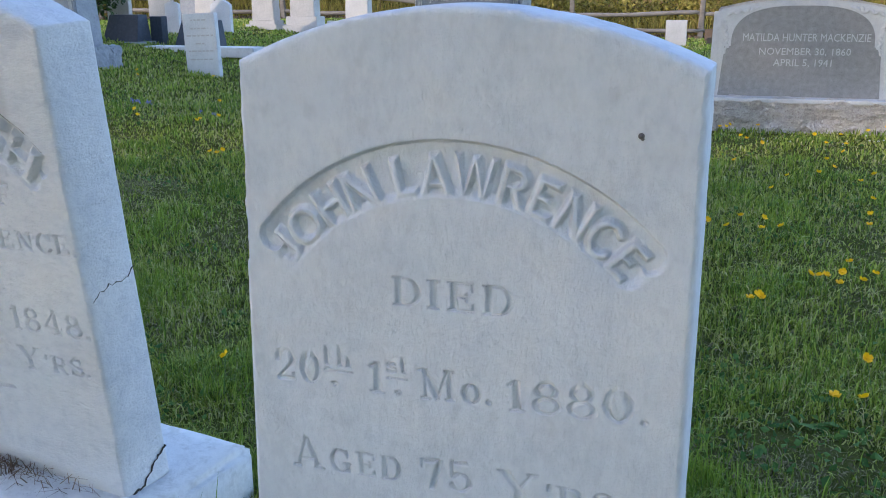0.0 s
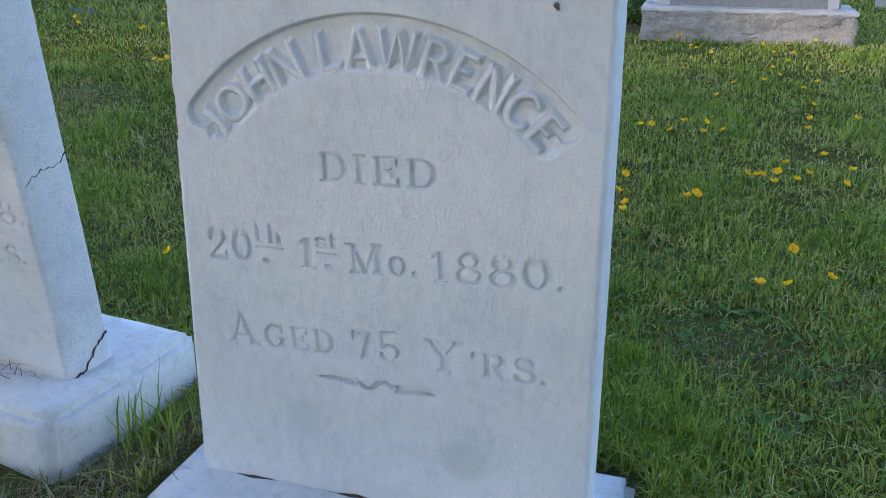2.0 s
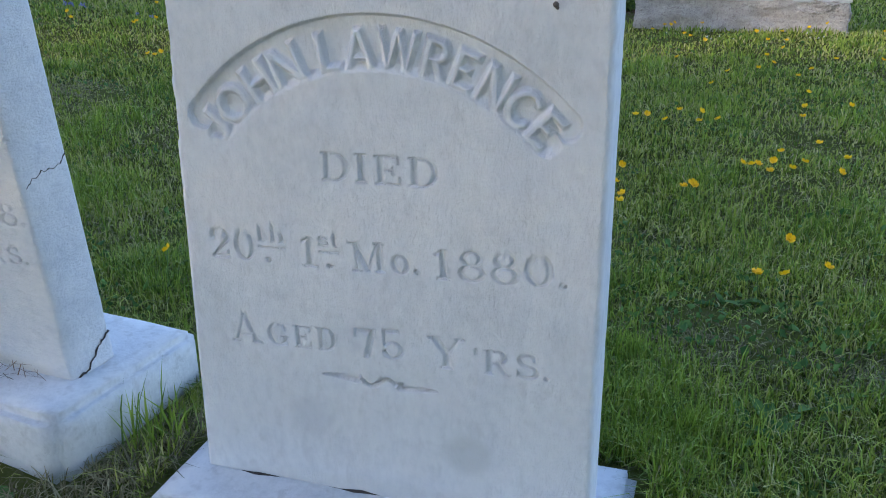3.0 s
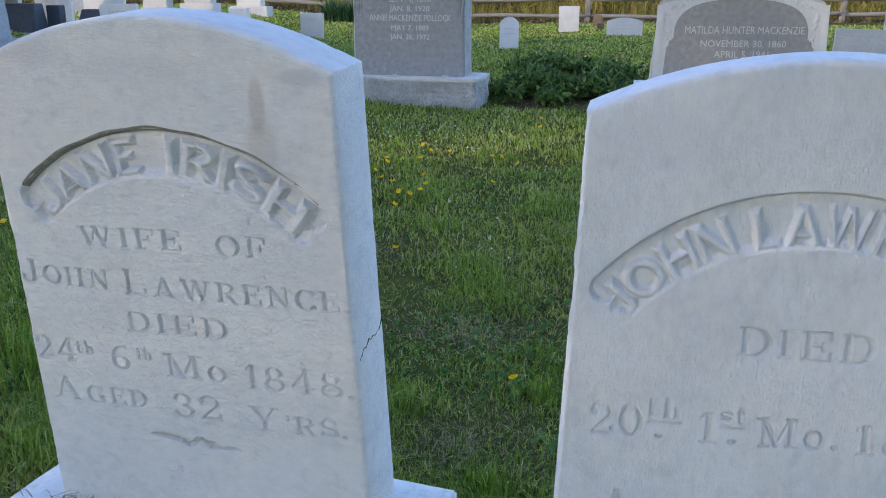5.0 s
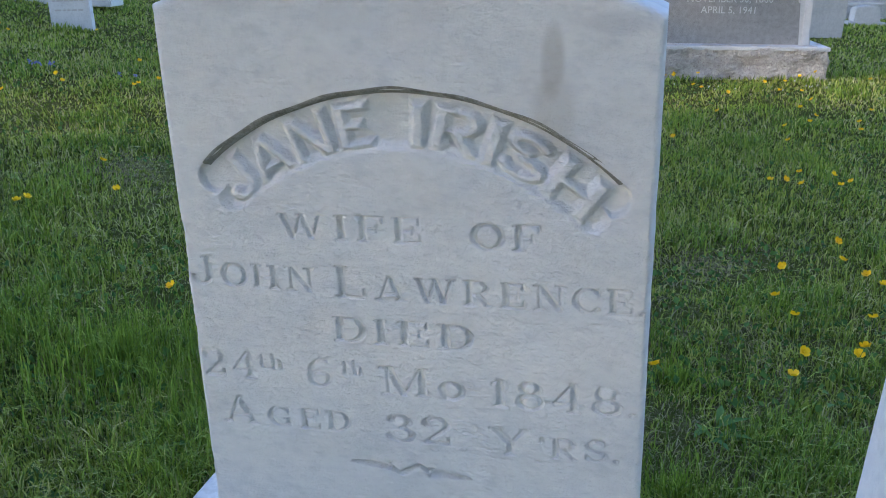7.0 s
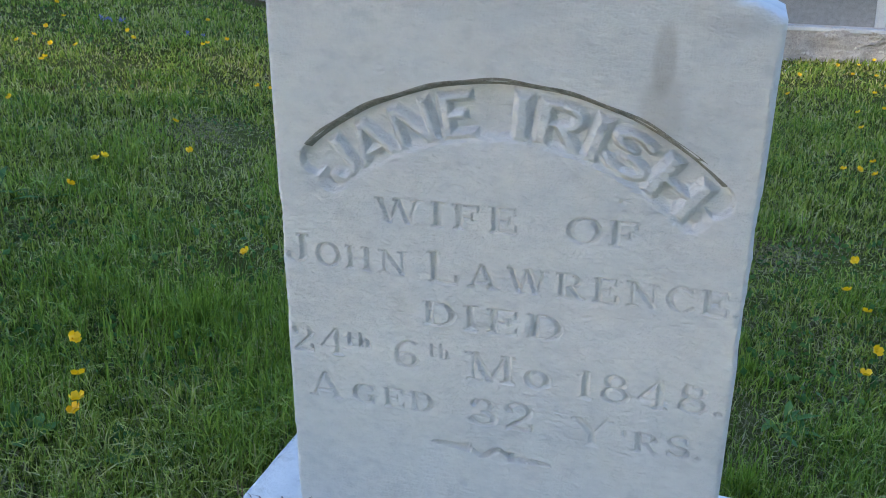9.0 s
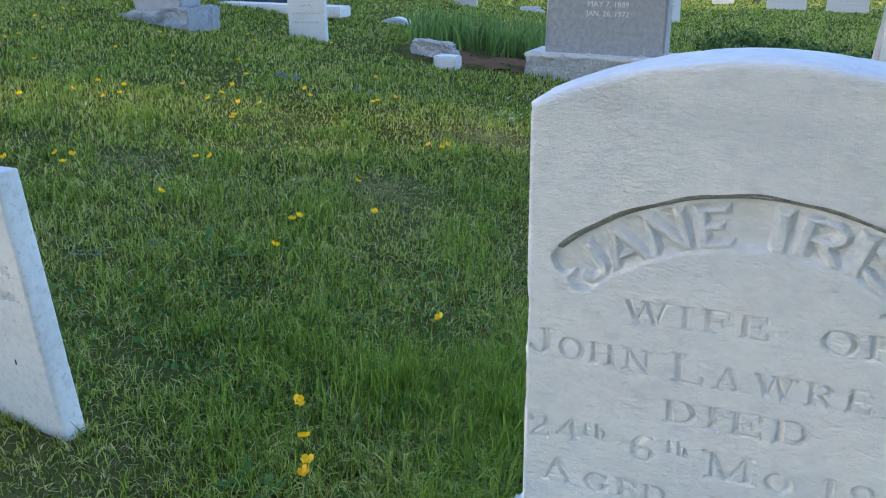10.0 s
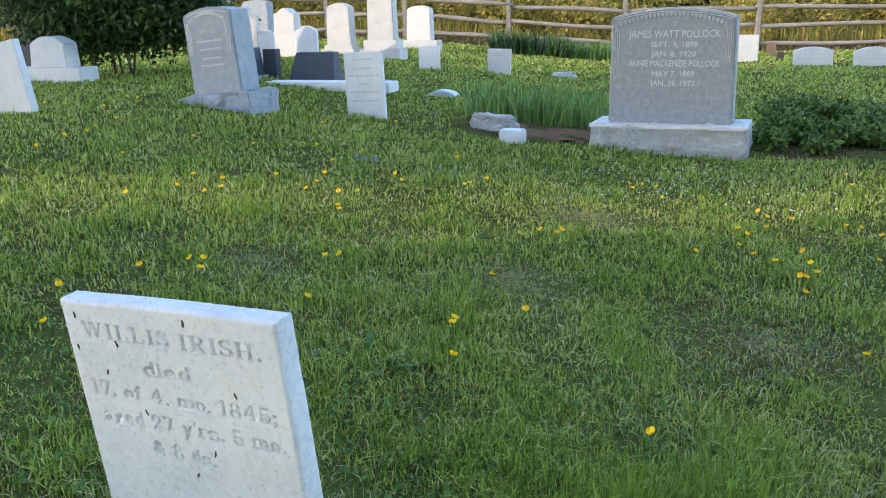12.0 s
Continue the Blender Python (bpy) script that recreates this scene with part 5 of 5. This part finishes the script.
def tuft(x, y, r, n, h, w, seed, label, mat=TUFT, bend=0.45):
    q = np.random.default_rng(seed)
    rr, aa = r * np.abs(q.normal(size=n)) * 0.6, q.uniform(0, 6.283, n)
    px, py = x + rr * np.cos(aa), y + rr * np.sin(aa)
    ok = clear_of_stones(px, py)
    px, py = px[ok], py[ok]
    hh = h * q.uniform(0.5, 1.15, len(px))
    return stuff("grass_tuft", blades(px, py, hh, np.full(len(px), w), bend, seed + 1), mat, label, "grass")


for i, (x, y, r, n, h) in enumerate([(-1.70, 2.55, 0.40, 3000, 0.15), (-1.40, 2.45, 0.3, 2200, 0.17), (-2.3, 2.7, 0.3, 900, 0.09), (0.62, 1.58, 0.3, 1500, 0.12), (0.55, 1.95, 0.25, 800, 0.10), (-0.42, 1.95, 0.22, 800, 0.12), (1.3, 2.9, 0.5, 1800, 0.09), (-0.2, 2.5, 0.3, 900, 0.09), (-2.0, 2.05, 0.3, 900, 0.10), (-3.6, 5.3, 0.8, 1500, 0.09), (-1.2, 5.2, 0.8, 1500, 0.08), (1.2, 5.0, 0.9, 1600, 0.08)]):
    tuft(x, y, r, int(n * 0.6), h * 0.72, 0.0036 if y < 3.5 else 0.006, 100 + i, "lush longer tuft of green grass in the lawn")
for i, (x, y, r) in enumerate(BARE):
    tuft(x, y, r * 1.25, int(5000 * r), 0.026, 0.0032 if y < 3 else 0.006, 160 + i, "flattened straw-coloured thatch in a thin patch of lawn", THATCH, 2.0)
    tuft(x, y, r * 1.3, int(2500 * r), 0.03, 0.0032 if y < 3 else 0.006, 190 + i, "sparse short grass in a thin patch of lawn", GRASS, 1.2)
tuft(-0.40, 1.50, 0.16, 500, 0.06, 0.003, 143, "straw thatch between the two plinths", THATCH, 1.7)
tuft(-0.62, 1.22, 0.18, 500, 0.05, 0.003, 144, "straw thatch before the plinths", THATCH, 1.8)
tuft(-0.42, 1.38, 0.10, 260, 0.08, 0.0035, 145, "short green grass between the two plinths", GRASS, 0.8)
tuft(-0.50, 1.50, 0.10, 60, 0.16, 0.005, 140, "tall dark grass sprouting beside a plinth", TUFT, 0.35)
tuft(-0.53, 1.36, 0.14, 260, 0.05, 0.003, 141, "straw thatch between the two plinths", THATCH, 1.6)
tuft(-1.05, 1.42, 0.03, 5, 0.03, 0.003, 142, "dry grass clippings", THATCH, 1.6)
# clippings that lie on the plinth before the cream stone
cq = np.random.default_rng(9)
cn = 420
cl = [STONE_I @ Vector((u, v, 0)) for u, v in zip(cq.normal(-0.08, 0.14, cn), -np.abs(cq.normal(0, 0.03, cn)) - 0.006)]
stuff("grass_clippings", blades(np.array([p.x for p in cl]), np.array([p.y for p in cl]), np.full(cn, 0.03), np.full(cn, 0.0025), 1.9, 10, np.full(cn, 0.157)), LITTER, "brown dry clippings heaped on a marble plinth", "clippings")

# ---- flowers ----


def buttercup(h, seed):
    rng = random.Random(seed)
    t = thing("buttercup", pose(0, 0, 0), "yellow buttercup on a thin green stem in the grass", "flower", "buttercups in the lawn")
    lean = Vector((rng.uniform(-0.25, 0.25), rng.uniform(-0.25, 0.25), 1)) * h
    bm = bmesh.new()
    r = [[bm.verts.new(lean * k + Vector((math.cos(a) * 0.0012, math.sin(a) * 0.0012, 0))) for a in (0, 2.1, 4.2)] for k in (0, 0.5, 1)]
    for a, b in zip(r, r[1:]):
        for j in range(3):
            bm.faces.new((a[j], a[(j + 1) % 3], b[(j + 1) % 3], b[j]))
    part("stem", bm, STEM, t, "thin green stem")
    bm = bmesh.new()
    tilt = pose(0, 0, 0, rng.uniform(-35, 25), rng.uniform(-30, 30), 0)
    for i in range(5):
        a = i * 1.2566
        d, s = Vector((math.cos(a), math.sin(a), 0)), Vector((-math.sin(a), math.cos(a), 0))
        R = 0.015
        q = [Vector((0, 0, 0)), d * R * 0.6 + s * R * 0.62 + Vector((0, 0, R * 0.2)), d * R + s * R * 0.38 + Vector((0, 0, R * 0.78)), d * R - s * R * 0.38 + Vector((0, 0, R * 0.78)), d * R * 0.6 - s * R * 0.62 + Vector((0, 0, R * 0.2))]
        bm.faces.new([bm.verts.new(lean + tilt @ v) for v in q])
    bmesh.ops.create_icosphere(bm, subdivisions=1, radius=0.004, matrix=Matrix.Translation(lean + tilt @ Vector((0, 0, 0.003))))
    part("bloom", bm, PETAL, t, "yellow five-petalled bloom")
    return t


kinds = [buttercup(h, 20 + i) for i, h in enumerate((0.095, 0.115, 0.13, 0.10))]
WEST = [(-4.61, 7.15), (-4.04, 6.87), (-4.02, 5.27), (-3.37, 5.65), (-3.35, 5.89), (-3.6, 5.93), (-3.28, 6.06), (-3.07, 5.73), (-3.07, 5.36), (-3.03, 5.19), (-2.85, 6.24), (-2.81, 6.18), (-2.41, 6.26), (-2.37, 6.25), (-2.32, 6.34), (-4.21, 5.06), (-3.86, 5.37), (-3.77, 5.41), (-3.86, 5.55), (-3.62, 3.86), (-3.43, 4.08), (-3.37, 3.9), (-3.41, 3.94), (-3.77, 3.54), (-3.65, 3.23), (-2.91, 4.26), (-2.82, 4.26), (-2.83, 3.75), (-2.28, 3.65), (-2.25, 3.54), (-2.26, 3.21), (-2.13, 4.33), (-2.01, 3.87), (-1.82, 5.13), (-1.79, 5.18), (-1.64, 2.83), (-1.92, 5.26), (-4.72, 6.13), (-2.58, 7.04)]
MIDDLE = [(-1.26, 6.86), (-1.2, 6.85), (-1.29, 6.55), (-1.14, 6.58), (-1.09, 6.41), (-1.14, 5.04), (-0.8, 5.54), (-0.82, 5.39), (-0.83, 5.27), (-0.79, 5.11), (-0.76, 4.9), (-0.55, 6.01), (-0.5, 6.0), (-0.57, 5.74), (-0.38, 5.93), (-0.56, 5.05), (-0.58, 4.95), (-0.67, 4.73), (-0.61, 4.75), (-0.67, 4.62), (-0.69, 4.48), (-0.19, 5.08), (-0.12, 5.81), (-0.06, 5.73), (-0.01, 5.62), (0.37, 7.14), (0.39, 7.42), (-1.87, 2.22), (-1.86, 2.11), (-1.81, 1.98), (-1.82, 1.95), (-0.73, 2.22), (-0.32, 2.45), (-0.68, 3.74)]
EAST = [(1.32, 7.19), (1.57, 7.48), (1.55, 7.06), (1.6, 6.91), (1.8, 7.5), (1.64, 6.5), (1.76, 5.61), (1.88, 5.78), (1.87, 5.25), (2.03, 6.12), (2.05, 5.58), (1.39, 5.09), (0.83, 4.15), (0.91, 4.12), (0.94, 4.15), (1.09, 4.35), (1.08, 4.03), (1.16, 4.2), (1.18, 4.15), (1.37, 3.59), (1.52, 3.64), (1.12, 3.35), (1.17, 3.42), (1.19, 3.41), (1.23, 3.24), (1.28, 3.32), (1.34, 3.37), (1.4, 3.43), (1.56, 3.42), (1.86, 4.38), (1.85, 4.85), (1.7, 4.49), (1.58, 4.13), (1.48, 3.23), (0.92, 3.09), (0.9, 3.18), (0.84, 3.06), (0.7, 3.29), (0.66, 3.18), (0.65, 3.05), (0.61, 2.87), (1.11, 2.51), (0.99, 2.32), (1.13, 2.36), (0.94, 2.27)]
BETWEEN = [(0.37, 3.02), (0.24, 2.91), (0.24, 2.71), (0.0, 2.29), (0.13, 2.41), (0.74, 5.21), (1.57, 5.5), (2.2, 6.57), (0.24, 2.43), (0.27, 2.4), (0.48, 2.67)]
rng = random.Random(5)
spots = WEST + MIDDLE + EAST + BETWEEN
for _ in range(18):
    spots.append((rng.uniform(0.8, 3.2), rng.uniform(5.6, 7.5)))
for _ in range(22):
    spots.append((rng.uniform(-6.5, -3.0), rng.uniform(5.5, 9.0)))
for i, (x, y) in enumerate(spots):
    m = pose(x, y, gz(x, y) - 0.005, 0, 0, rng.uniform(0, 360))
    if i < len(kinds):
        kinds[i].matrix_world = m
    else:
        copy_thing(kinds[i % len(kinds)], m)


def scatter_specks(n, boxes, size, mat, name, label, seed, lift=0.05):
    q = np.random.default_rng(seed)
    V, F, at = [], [], 0
    for (x0, x1, y0, y1, k) in boxes:
        for _ in range(k):
            x, y = q.uniform(x0, x1), q.uniform(y0, y1)
            v, f = leaf_cloud(6, (x, y, gz(x, y) + q.uniform(0.5, 1) * lift), (size, size, size * 0.6), size * 0.6, int(q.integers(1e6)), aspect=0.8)
            V.append(v)
            F.append(f + at)
            at += len(v)
    return stuff(name, (np.concatenate(V), np.concatenate(F)), mat, label, "flowers")


scatter_specks(0, [(-1.6, 0.3, 6.4, 8.1, 150), (0.2, 4.5, 12, 17, 90), (-0.5, 0.3, 3.4, 5, 12), (1.5, 2.8, 7.1, 7.6, 14)], 0.014, PETAL_WHITE, "small_white_flowers", "tiny white flowers scattered in the grass", 3)
scatter_specks(0, [(-3.35, -3.15, 7.0, 7.15, 9), (-2.7, -2.55, 6.9, 7.0, 4)], 0.03, PETAL_BLUE, "violet_flowers", "small clump of violet-blue flowers in the lawn", 4)
scatter_specks(0, [(-7.5, 4.0, 13.5, 25.5, 90)], 0.03, PETAL, "far_yellow_flowers", "yellow flowers dotted over the far lawn", 6)


def rosette(x, y, n, length, width, mat, label, seed):
    """A low weed of broad pointed leaves spreading from one root."""
    q = np.random.default_rng(seed)
    V, F = [], []
    for i in range(n):
        a, tilt, L, W = q.uniform(0, 6.283), q.uniform(0.2, 0.9), length * q.uniform(0.5, 1.1), width * q.uniform(0.7, 1.2)
        d, s = np.array([math.cos(a), math.sin(a), 0]), np.array([-math.sin(a), math.cos(a), 0])
        c = np.array([x, y, gz(x, y)]) + q.normal(0, 0.02, 3) * [1, 1, 0]
        rows = []
        for k, wk in ((0, 0.15), (0.3, 0.8), (0.65, 0.9), (1.0, 0.05)):
            p = c + d * L * k + np.array([0, 0, L * tilt * (k - 0.55 * k * k)])
            rows += [p - s * W * wk / 2, p + np.array([0, 0, -0.15 * W * wk]), p + s * W * wk / 2]
        b = len(V)
        V += rows
        for k in range(3):
            for j in range(2):
                o = b + k * 3 + j
                F += [[o, o + 1, o + 4], [o, o + 4, o + 3]]
    ob = link_mesh("weed", big_mesh("weed", np.array(V), np.array(F)), mat)
    return tagged(ob, label, "weed", "broad-leaved weeds in the lawn", "stuff")


for i, (x, y, n, L, W, mt) in enumerate([(-2.54, 3.30, 16, 0.16, 0.03, LEAF_WEED), (-2.42, 3.35, 10, 0.12, 0.03, LEAF_WEED), (-2.75, 3.35, 26, 0.06, 0.02, LEAF_SILVER), (-2.9, 3.2, 22, 0.05, 0.02, LEAF_SILVER), (-1.95, 2.0, 14, 0.09, 0.03, LEAF_WEED), (-2.1, 1.75, 18, 0.07, 0.035, LEAF_WEED), (-1.75, 1.95, 14, 0.08, 0.03, LEAF_WEED), (0.78, 1.62, 14, 0.09, 0.03, LEAF_WEED), (0.95, 1.75, 12, 0.08, 0.028, LEAF_WEED), (0.85, 2.3, 12, 0.09, 0.025, LEAF_WEED), (-0.45, 1.72, 12, 0.06, 0.02, LEAF_WEED), (-0.72, 1.26, 14, 0.05, 0.022, LEAF_WEED), (-0.2, 2.2, 14, 0.10, 0.02, LEAF_WEED), (-3.0, 2.6, 14, 0.08, 0.03, LEAF_WEED), (1.3, 2.2, 12, 0.08, 0.03, LEAF_WEED)]):
    rosette(x, y, n, L, W, mt, "silvery-leaved low weed in the lawn" if mt is LEAF_SILVER else "low broad-leaved green weed in the lawn", 200 + i)


# planting bed with iris leaves beside the monument, mulch under it
def heap(n, x0, x1, y0, y1, size, seed):
    q = np.random.default_rng(seed)
    px, py = q.uniform(x0, x1, n), q.uniform(y0, y1, n)
    return blades(px, py, np.full(n, 0.02), np.full(n, size), 2.2, seed + 1)


bed = link_mesh("mulch_bed", big_mesh("mulch_bed", [(x, y, gz(x, y) + 0.008 + 0.02 * math.sin(9 * x) * math.sin(8 * y)) for y in np.linspace(9.0, 11.4, 25) for x in np.linspace(-2.75, -1.1, 18)], [[r * 18 + c, r * 18 + c + 1, r * 18 + c + 19, r * 18 + c + 18] for r in range(24) for c in range(17) if ((c - 8.5) / 8.5) ** 2 + ((r - 12) / 12) ** 2 < 0.9 + 0.2 * math.sin(r * 1.7 + c)], True), MULCH)
tagged(bed, "bare brown mulch bed around the irises", "flower bed", kind="stuff")
stuff("mulch_chips", heap(2600, -2.85, -1.15, 9.0, 11.2, 0.012, 70), LITTER, "loose brown bark chips", "mulch")


def sword_clump(x0, x1, y0, y1, n, h, w, mat, label, seed, bend=0.35):
    q = np.random.default_rng(seed)
    px, py = q.uniform(x0, x1, n), q.uniform(y0, y1, n)
    ob = stuff("leaf_clump", blades(px, py, h * q.uniform(0.6, 1.15, n), np.full(n, w), bend, seed + 1), mat, label, "plant")
    return ob


sword_clump(-2.75, -1.2, 10.15, 11.6, 900, 0.42, 0.022, IRIS, "dense clump of upright green iris leaves", 80)
sword_clump(-3.1, -1.2, 22.9, 24.2, 900, 0.62, 0.04, LEAF_DARK, "dark strap-leaved plants by the fence", 82, 0.6)
sword_clump(-1.3, 0.3, 23.2, 24.4, 700, 0.45, 0.04, IRIS, "green leafy strip by the fence", 84, 0.5)


def shrub(name, x, y, size, n, leaf, mat, label, seed, stems=0, parts=4, zoff=0.5):
    t = thing(name, pose(x, y, gz(x, y)), label, "shrub" if stems else "plant")
    q = np.random.default_rng(seed)
    V, F, at = [], [], 0
    for i in range(parts):
        c = (q.uniform(-0.3, 0.3) * size[0], q.uniform(-0.3, 0.3) * size[1], size[2] * (zoff + q.uniform(-0.12, 0.12)))
        v, f = leaf_cloud(n // parts, c, np.array(size) * q.uniform(0.6, 0.85), leaf, seed * 10 + i, 0.4, 0.55)
        V.append(v)
        F.append(f + at)
        at += len(v)
    V, F = np.concatenate(V), np.concatenate(F)
    V[:, 2] = np.abs(V[:, 2])
    link_mesh("foliage", big_mesh("foliage", V, F), mat, t)
    rng = random.Random(seed)
    for i in range(stems):
        a = rng.uniform(0, 6.283)
        bm = rail((0, 0, 0), (size[2] * 0.7, 0, 0), 0.022, i)
        ob = part("stem", bm, BARK, t, "thin bare woody stem", True)
        ob.matrix_local = pose(rng.uniform(-0.3, 0.3) * size[0] * 0.5, rng.uniform(-0.2, 0.2), 0, 0, -90 + rng.uniform(-35, 35), math.degrees(a))
    return t


shrub("evergreen_bush", -8.0, 12.6, (3.9, 2.2, 2.5), 26000, 0.10, LEAF_DARK, "large dark evergreen bush with bare lower stems", 91, 12, 6, 0.42)
for i, (x, y, sx, sy, sz, n) in enumerate([(0.45, 9.75, 0.8, 0.7, 0.48, 700), (1.0, 9.6, 0.9, 0.7, 0.40, 800), (0.8, 10.3, 1.0, 0.8, 0.5, 800), (0.2, 9.3, 0.5, 0.4, 0.26, 300), (0.75, 9.15, 0.5, 0.4, 0.22, 300), (1.55, 10.3, 0.9, 0.8, 0.45, 700), (1.5, 9.5, 0.6, 0.5, 0.26, 350), (2.1, 10.0, 0.8, 0.6, 0.34, 500)]):
    shrub("leafy_perennial", x, y, (sx, sy, sz), n * 2, 0.068, LEAF_PERENNIAL, "low leafy green perennials between two monuments", 300 + i, 0, 5, 0.45)
stuff("leaf_litter", heap(2600, 0.0, 2.5, 8.5, 9.9, 0.018, 88), LITTER, "brown leaf litter under the perennials", "leaf litter")

# brush bank behind the fence
q = np.random.default_rng(44)
tall = np.random.default_rng(45)
V, F, at = [], [], 0
for i in range(150):
    x = q.uniform(-24, 24)
    y = q.uniform(28.4, 32)
    s = q.uniform(1.6, 3.2)
    v, f = leaf_cloud(560, (x, y, gz(x, y) + 0.15 + 0.30 * s), (s, s, s * 0.85), 0.14, 500 + i, 0.4, 0.55)
    V.append(v)
    F.append(f + at)
    at += len(v)
for i in range(60):
    x, y, s = tall.uniform(-26, 26), tall.uniform(32, 36), tall.uniform(3.0, 4.6)
    v, f = leaf_cloud(620, (x, y, gz(x, y) + 0.2 + 0.36 * s), (s, s, s * 0.95), 0.2, 700 + i, 0.4, 0.55)
    V.append(v)
    F.append(f + at)
    at += len(v)
wood_v, wood_f, wat = [], [], 0
for i in range(150):
    x, y, s = -34 + 1.5 * i + tall.uniform(-0.4, 0.4), tall.uniform(38, 41), tall.uniform(4.0, 5.5)
    v, f = leaf_cloud(900, (x, y, gz(x, y) + 0.42 * s), (s, s, s), 0.42, 800 + i, 0.3, 0.65)
    wood_v.append(v)
    wood_f.append(f + wat)
    wat += len(v)
stuff("wood_edge", (np.concatenate(wood_v), np.concatenate(wood_f)), LEAF_TREE, "dense leafy edge of the wood beyond the brush", "bushes")
V = np.concatenate(V)
stuff("brush_bank", (V, np.concatenate(F)), LEAF_HEDGE, "sunlit yellow-green brush and undergrowth behind the fence", "bushes")
stuff("brush_stalks", blades(q.uniform(-20, 20, 9000), q.uniform(27.0, 29.5, 9000), q.uniform(0.3, 0.9, 9000), np.full(9000, 0.03), 0.6, 45), LEAF_HEDGE, "tall yellowed weeds behind the fence", "weeds")
stuff("bank_litter", blades(q.uniform(-20, 20, 5000), q.uniform(26.2, 28.4, 5000), np.full(5000, 0.12), np.full(5000, 0.07), 1.8, 46), LITTER, "brown leaf litter and dead stalks along the fence", "leaf litter")


def tree(x, y, h, spread, n, seed):
    t = thing("tree", pose(x, y, gz(x, y)), "broad leafy tree out of view, added to block low sun and sky", "tree", "trees round the cemetery")
    bm = rail((0, 0, -0.2), (h * 0.75, 0, -0.2), 0.28, seed)
    part("trunk", bm, BARK, t, "", True).matrix_local = pose(0, 0, 0, 0, -90, 0)
    V, F, at = [], [], 0
    rng = np.random.default_rng(seed)
    for i in range(7):
        c = (rng.uniform(-0.35, 0.35) * spread, rng.uniform(-0.3, 0.3) * spread, h * rng.uniform(0.35, 0.8))
        v, f = leaf_cloud(n // 7, c, np.array((spread * 0.75, spread * 0.75, h * 0.5)), 0.42, seed * 9 + i, 0.3, 0.7)
        V.append(v)
        F.append(f + at)
        at += len(v)
        part("limb", rail((0, 0, 0), (Vector(c) - Vector((0, 0, h * 0.3))).length * Vector((1, 0, 0)), 0.09, i), BARK, t, "", True).matrix_local = Matrix.Translation((0, 0, h * 0.3)) @ (Vector(c) - Vector((0, 0, h * 0.3))).to_track_quat("X", "Z").to_matrix().to_4x4()
    V = np.concatenate(V)
    link_mesh("crown", big_mesh("crown", V, np.concatenate(F)), LEAF_TREE, t)
    return t


# an unseen belt of trees, added behind the walker and to the west, which keeps the low sun off the near graves
first = tree(-8, -13, 13.0, 8.5, 12000, 7)
for i, (x, y, k) in enumerate([(-20, -13.5, 200), (-14, -14, 260), (-2.5, -12.5, 300), (3.5, -13, 30), (9.5, -13.5, 70), (15, -12, 110), (20, -9, 150), (-26, -13, 20), (-30, -11.2, 80), (-29, 1.6, 140), (-34, -12.8, 50), (-35, -0.8, 95), (-31, 2.2, 230)]):
    copy_thing(first, pose(x, y, gz(x, y), 0, 0, k) @ Matrix.Diagonal((1.1, 1.1, 1.3, 1)))
